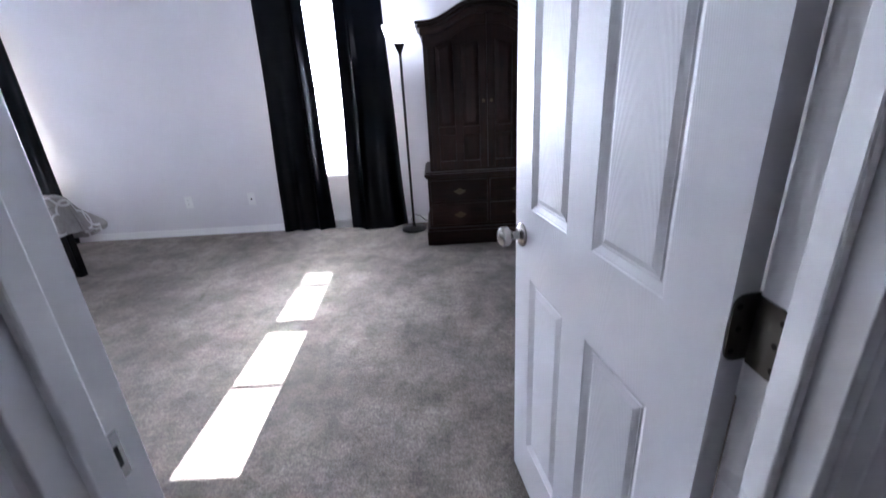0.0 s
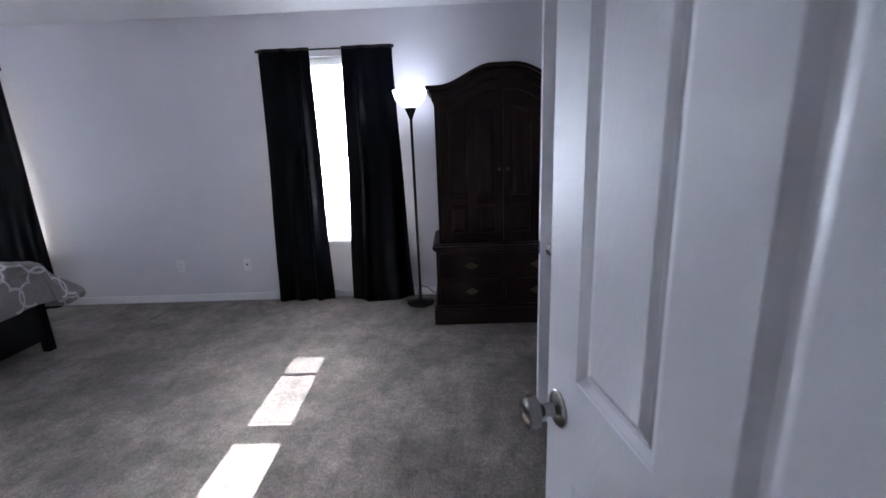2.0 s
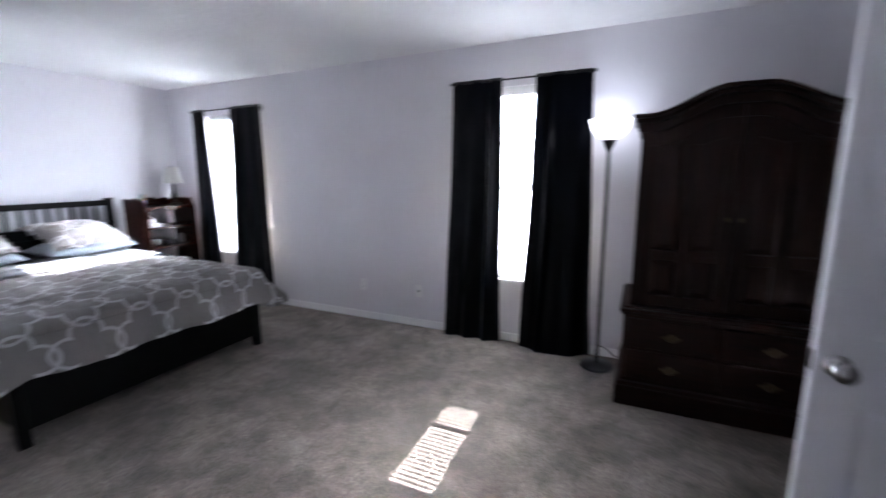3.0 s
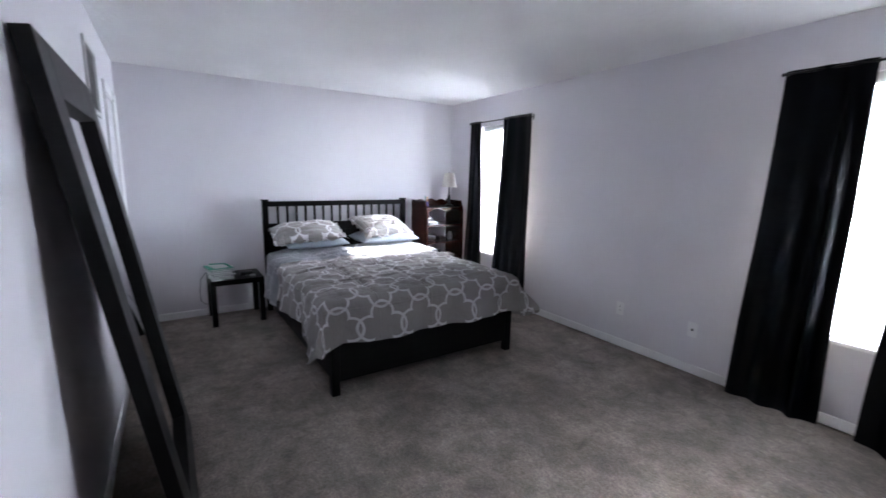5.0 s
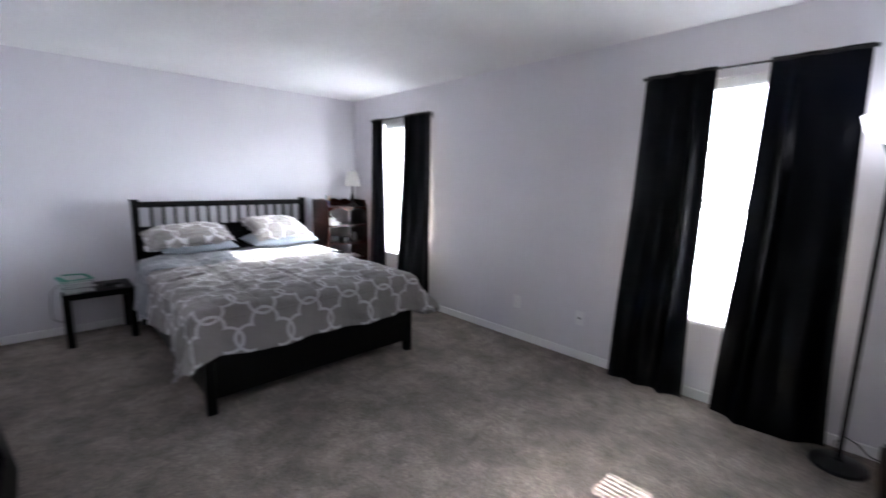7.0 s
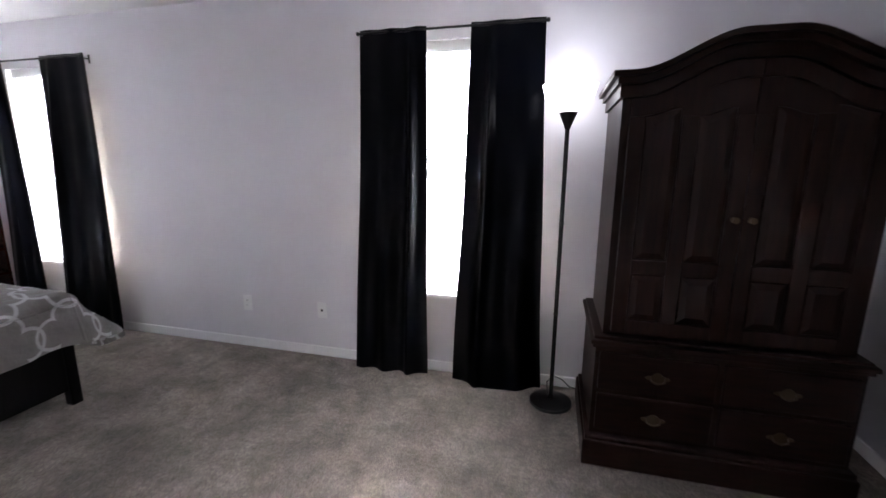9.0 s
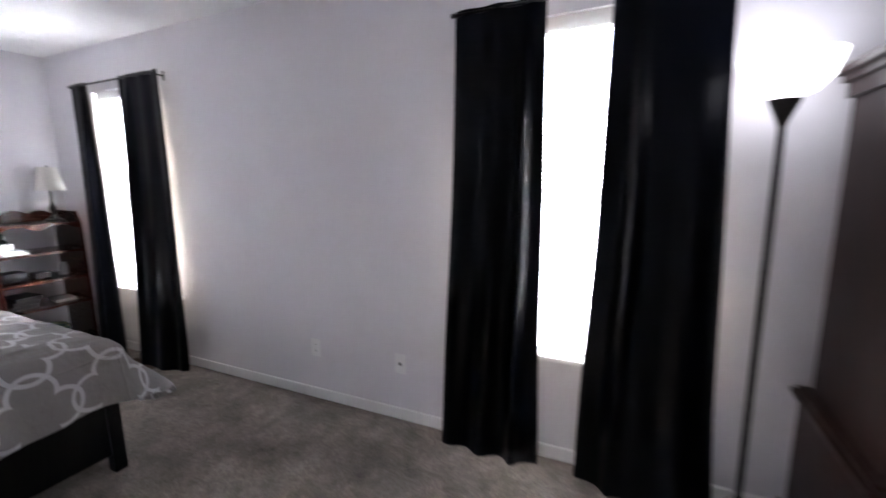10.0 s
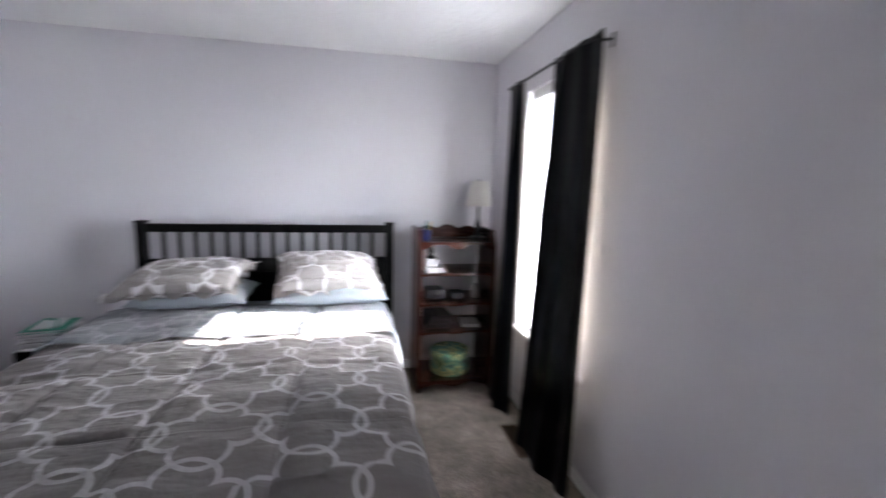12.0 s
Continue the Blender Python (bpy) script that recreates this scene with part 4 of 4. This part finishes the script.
solid("small_case", boxes((-4.92, -4.80, 3.60, 3.70, 0.6555, 0.705), bevel=0.008), BLACKP, "small dark case on a shelf", "case")
for i in range(3):
    book(-4.88, 3.50 + 0.01 * i, 0.4505 + 0.03 * i, 0.22, 0.17, 0.03, 4 * i - 3, BLACKP, "black covered book lying on a shelf", "books on the bookshelf", BLACKP)
book(-4.85, 3.76, 0.4505, 0.17, 0.13, 0.022, -6, PAPER, "white booklet lying on a shelf", "books on the bookshelf")


# ---- armoire ----
arm = thing("armoire", "tall dark cherry armoire with arched bonnet top", "armoire", pose(0.475, 3.30, 0) @ Matrix.Diagonal((0.95, 1, 1, 1)))
# local: x across from the middle, y back from the front of the plinth
part("plinth", boxes((-0.56, 0.56, 0, 0.62, 0, 0.125), (-0.55, 0.55, 0.008, 0.61, 0.125, 0.15), bevel=0.006), CHERRY_H, arm)
part("lower_body", boxes((-0.53, 0.53, 0.035, 0.60, 0.15, 0.575), bevel=0.004), CHERRY_H, arm)
part("waist_moulding", boxes((-0.545, 0.545, 0.02, 0.61, 0.575, 0.592), (-0.555, 0.555, 0.01, 0.615, 0.592, 0.612), (-0.54, 0.54, 0.03, 0.605, 0.612, 0.625), bevel=0.005), CHERRY_H, arm)
for sx in (-1, 1):
    for z0, z1 in ((0.175, 0.355), (0.375, 0.555)):
        x0, x1 = (-0.51, -0.012) if sx < 0 else (0.012, 0.51)
        d = part("drawer", boxes((x0, x1, 0.022, 0.05, z0, z1), bevel=0.007), CHERRY_H, arm)
        cx, cz = sx * 0.255, (z0 + z1) / 2 - 0.005
        part("drawer_pull", extrude_outline([(cx + 0.045 * math.sin(a) * (1 + 0.18 * math.cos(4 * a)), cz + 0.021 * math.cos(a) * (1 + 0.25 * math.cos(4 * a))) for a in np.linspace(0, 2 * math.pi, 33)[:-1]], 0.003, "xz"), BRASS, d, "aged brass bail pull", m=pose(0, 0.019, 0))
        bail = tube([(cx - 0.03, 0.018, cz + 0.004), (cx - 0.028, 0.008, cz - 0.010), (cx, 0.004, cz - 0.018), (cx + 0.028, 0.008, cz - 0.010), (cx + 0.03, 0.018, cz + 0.004)], 0.0035, 8)
        part("bail", bail, BRASS, d, smooth=True)


def bonnet(x, half, low, high):
    """Height of the bonnet's edge: flat ears that sweep up into a round arch."""
    a = abs(x) / half
    if a > 0.86:
        return low
    s = (0.86 - a) / 0.86
    return low + (high - low) * (1 - math.cos(math.pi * min(1.0, s * 1.18))) / 2 if s * 1.18 < 1 else high


UH = 1.70


def arch_slab(half, y0, y1, z_low, ztop_low, ztop_high):
    xs = np.linspace(-half, half, 61)
    pts = [(float(x), z_low) for x in (-half, half)]
    top = [(float(x), float(bonnet(x, half, ztop_low, ztop_high))) for x in xs][::-1]
    bm = extrude_outline(pts + top, y1 - y0, "xz")
    bmesh.ops.translate(bm, verts=bm.verts, vec=(0, y0, 0))
    return bm


def arch_band(half, y0, y1, hi, rise, thick):
    """One step of the cornice that follows the arch."""
    xs = np.linspace(-half, half, 61)
    up = [(float(x), float(bonnet(x, half, hi, hi + rise))) for x in xs]
    dn = [(float(x), float(bonnet(x, half, hi, hi + rise)) - thick) for x in xs][::-1]
    bm = extrude_outline(up + dn, y1 - y0, "xz")
    bmesh.ops.translate(bm, verts=bm.verts, vec=(0, y0, 0))
    return bm


RISE = 0.128
part("upper_body", arch_slab(0.50, 0.075, 0.58, 0.625, UH - 0.03, UH - 0.03 + RISE), CHERRY, arm)
cor = part("cornice", arch_band(0.515, 0.05, 0.59, UH - 0.015, RISE, 0.05), CHERRY_H, arm)
part("crown_moulding", arch_band(0.53, 0.025, 0.60, UH + 0.01, RISE, 0.026), CHERRY_H, cor)
part("crown_cap", arch_band(0.55, 0.0, 0.61, UH + 0.03, RISE, 0.022), CHERRY_H, cor)


def panel_board(x0, x1, z0, z1, arch=0.0, sx=1):
    """A raised and fielded panel; its top may sweep up towards the middle of the armoire."""
    bm = bmesh.new()
    n = 16

    def ring(inset, y):
        up = []
        for k in range(n + 1):
            u = k / n
            x = x0 + inset + (x1 - x0 - 2 * inset) * u
            w = u if sx < 0 else 1 - u
            zz = z1 - inset + arch * (1 - math.cos(math.pi * w)) / 2
            up.append(bm.verts.new((x, y, zz)))
        return [bm.verts.new((x0 + inset, y, z0 + inset)), bm.verts.new((x1 - inset, y, z0 + inset))][::1] + up[::-1]

    rings = [ring(0, 0.066), ring(0.004, 0.060), ring(0.030, 0.052), ring(0.033, 0.052)]
    for a, b in zip(rings, rings[1:]):
        for k in range(len(a)):
            bm.faces.new((a[k], a[(k + 1) % len(a)], b[(k + 1) % len(b)], b[k]))
    bm.faces.new(rings[-1])
    bmesh.ops.recalc_face_normals(bm, faces=bm.faces)
    return bm


for sx in (-1, 1):
    x0, x1 = (-0.468, -0.002) if sx < 0 else (0.002, 0.468)
    st = 0.06
    ztop = lambda x: bonnet(x, 0.485, UH - 0.075, UH - 0.075 + RISE)
    xs = np.linspace(x0, x1, 21)
    zlo, zsplit = 0.645, 0.945
    d = part("door", extrude_outline([(float(x), zlo) for x in (x0, x1)] + [(float(x), float(ztop(x))) for x in xs][::-1], 0.014, "xz"), CHERRY, arm, m=pose(0, 0.062, 0))
    # rails and stiles stand proud of the door's board
    mid = (x0 + x1) / 2
    for nm, bx in (("stile", (x0, x0 + st, -0.014, 0.0, zlo, 1.56)), ("stile", (x1 - st, x1, -0.014, 0.0, zlo, 1.56)), ("muntin", (mid - 0.03, mid + 0.03, -0.014, 0.0, zlo + st, 1.56)), ("rail", (x0 + st, x1 - st, -0.014, 0.0, zlo, zlo + st)), ("rail", (x0 + st, mid - 0.03, -0.014, 0.0, zsplit - 0.03, zsplit + 0.03)), ("rail", (mid + 0.03, x1 - st, -0.014, 0.0, zsplit - 0.03, zsplit + 0.03))):
        part(nm, boxes(bx, bevel=0.003), CHERRY, d)
    tops = [(float(x), float(ztop(x))) for x in xs]
    part("arched_rail", extrude_outline(tops + [(x, min(z - 0.06, 1.70) if abs(x) < 0.42 else 1.56) for x, z in tops[::-1]], 0.013, "xz"), CHERRY, d, m=pose(0, -0.0135, 0))
    for a, b in ((x0 + st, mid - 0.03), (mid + 0.03, x1 - st)):
        part("lower_panel", panel_board(a + 0.004, b - 0.004, zlo + st + 0.003, zsplit - 0.033), CHERRY, d, m=pose(0, -0.067, 0))
        part("upper_panel", panel_board(a + 0.004, b - 0.004, zsplit + 0.033, 1.56, 0.03, sx), CHERRY, d, m=pose(0, -0.067, 0))
    part("handle", lathe([(0, 0), (0.012, 0), (0.012, 0.003), (0.005, 0.006), (0.005, 0.016), (0.012, 0.022), (0.013, 0.028), (0, 0.033)], 18), BRASS, d, "aged brass knob", m=pose((x1 - 0.03 if sx < 0 else x0 + 0.03), -0.014, 1.16, 90, 0, 0), smooth=True)


# ---- torchiere ----
torch = thing("floor_lamp", "black torchiere floor lamp with lit white glass bowl", "floor lamp", pose(-0.20, 3.79, 0))
part("base", lathe([(0, 0), (0.118, 0), (0.122, 0.008), (0.118, 0.018), (0.06, 0.030), (0.02, 0.036), (0.014, 0.05), (0, 0.05)], 40), BLACKMETAL, torch, smooth=True)
part("pole", lathe([(0, 0.04), (0.0115, 0.04), (0.0115, 1.56), (0, 1.56)], 20), POLEMETAL, torch, smooth=True)
for z in (0.55, 1.06):
    part("pole_joint", lathe([(0, z - 0.008), (0.0125, z - 0.008), (0.0135, z), (0.0125, z + 0.008), (0, z + 0.008)], 20), BLACKMETAL, torch, smooth=True)
part("cup", lathe([(0, 1.55), (0.014, 1.55), (0.018, 1.565), (0.042, 1.62), (0.046, 1.632), (0, 1.632)], 28), BLACKMETAL, torch, smooth=True)
part("bowl", lathe([(0.03, 1.632), (0.075, 1.65), (0.116, 1.695), (0.136, 1.765), (0.132, 1.765), (0.112, 1.698), (0.072, 1.655), (0.03, 1.638)], 40), OPAL, torch, "lit white glass bowl", smooth=True)
solid("lamp_cord", tube([(-0.22, 3.83, 0.03), (-0.225, 3.87, 0.09), (-0.19, 3.885, 0.125), (-0.14, 3.89, 0.105), (-0.09, 3.91, 0.05), (-0.04, 3.94, 0.03), (-0.01, 3.975, 0.06)], 0.0035, 8), BLACKP, "black cord of the floor lamp", "cord", smooth=True)


# ---- leaning mirror ----
MW, MH, MT = 1.05, 1.875, 0.05
lean = math.degrees(math.asin(0.288 / MH))
mir = thing("leaning_mirror", "large mirror in wide black wood frame leaning on the wall", "mirror", pose(-2.95, 0.714, 0, lean, 0, 0))
# local: x along the wall, y from the front (0) to the back (-), z up the frame
W_ = 0.17
part("stile", boxes((0, W_, -MT, 0, 0, MH), bevel=0.003), BLACKWOOD, mir)
part("stile", boxes((MW - W_, MW, -MT, 0, 0, MH), bevel=0.003), BLACKWOOD, mir)
part("rail", boxes((W_, MW - W_, -MT, 0, 0, W_), bevel=0.003), BLACKWOOD, mir)
part("rail", boxes((W_, MW - W_, -MT, 0, MH - W_, MH), bevel=0.003), BLACKWOOD, mir)
part("glass", boxes((W_ - 0.005, MW - W_ + 0.005, -0.035, -0.030, W_ - 0.005, MH - W_ + 0.005)), MIRROR, mir, "mirror glass")
part("backing", boxes((W_ - 0.01, MW - W_ + 0.01, -0.045, -0.036, W_ - 0.01, MH - W_ + 0.01)), BLACKWOOD, mir)


# ---- fixtures ----
def outlet(x, lab, jack=False):
    o = thing("wall_outlet", lab, "outlet", pose(x, Y1, 0.345), "wall outlets")
    part("cover_plate", boxes((-0.036, 0.036, -0.006, -0.0002, -0.059, 0.059), bevel=0.0025), OUTLET, o)
    if jack:
        part("jack", boxes((-0.008, 0.008, -0.009, -0.006, -0.008, 0.008), bevel=0.001), DARKHOLE, o, "dark cable jack")
    else:
        for z in (-0.02, 0.02):
            s = part("socket", boxes((-0.016, 0.016, -0.0075, -0.006, z - 0.013, z + 0.013), bevel=0.0007), OUTLET, o)
            part("slot", boxes((-0.007, -0.005, -0.0079, -0.0074, z - 0.004, z + 0.006), (0.005, 0.007, -0.0079, -0.0074, z - 0.004, z + 0.006)), DARKHOLE, s)


outlet(-2.418, "white duplex outlet low on the window wall")
outlet(-1.797, "white cable jack plate low on the window wall", True)

vent = thing("return_air_grille", "white louvred return air grille high on the wall", "air vent")
VX0, VX1, VZ0, VZ1 = -3.86, -3.40, 1.80, 2.20
part("backing", boxes((VX0 + 0.02, VX1 - 0.02, YW + 0.0005, YW + 0.002, VZ0 + 0.02, VZ1 - 0.02)), DARKHOLE, vent)
part("grille_frame", boxes((VX0, VX0 + 0.03, YW, YW + 0.012, VZ0, VZ1), (VX1 - 0.03, VX1, YW, YW + 0.012, VZ0, VZ1), (VX0 + 0.03, VX1 - 0.03, YW, YW + 0.012, VZ0, VZ0 + 0.03), (VX0 + 0.03, VX1 - 0.03, YW, YW + 0.012, VZ1 - 0.03, VZ1), bevel=0.002), VENTWHITE, vent)
lou = mesh_of("louvre", boxes((VX0 + 0.03, VX1 - 0.03, -0.004, 0.004, -0.0008, 0.0008)), VENTWHITE)
for i in range(19):
    part("louvre", lou, VENTWHITE, vent, m=pose(0, YW + 0.008, VZ0 + 0.045 + i * 0.0183, -50, 0, 0))

reg = thing("floor_register", "brown metal floor register in the carpet", "floor vent", pose(-4.03, 3.845, 0))
part("register_frame", boxes((-0.16, 0.16, -0.055, -0.042, 0, 0.007), (-0.16, 0.16, 0.042, 0.055, 0, 0.007), (-0.16, -0.147, -0.042, 0.042, 0, 0.007), (0.147, 0.16, -0.042, 0.042, 0, 0.007), bevel=0.001), BROWNVENT, reg)
part("well", boxes((-0.147, 0.147, -0.042, 0.042, 0.0002, 0.001)), DARKHOLE, reg)
rl = mesh_of("slat", boxes((-0.0012, 0.0012, -0.042, 0.042, 0.001, 0.0055)), BROWNVENT)
for i in range(24):
    part("slat", rl, BROWNVENT, reg, m=pose(-0.141 + i * 0.01226, 0, 0))
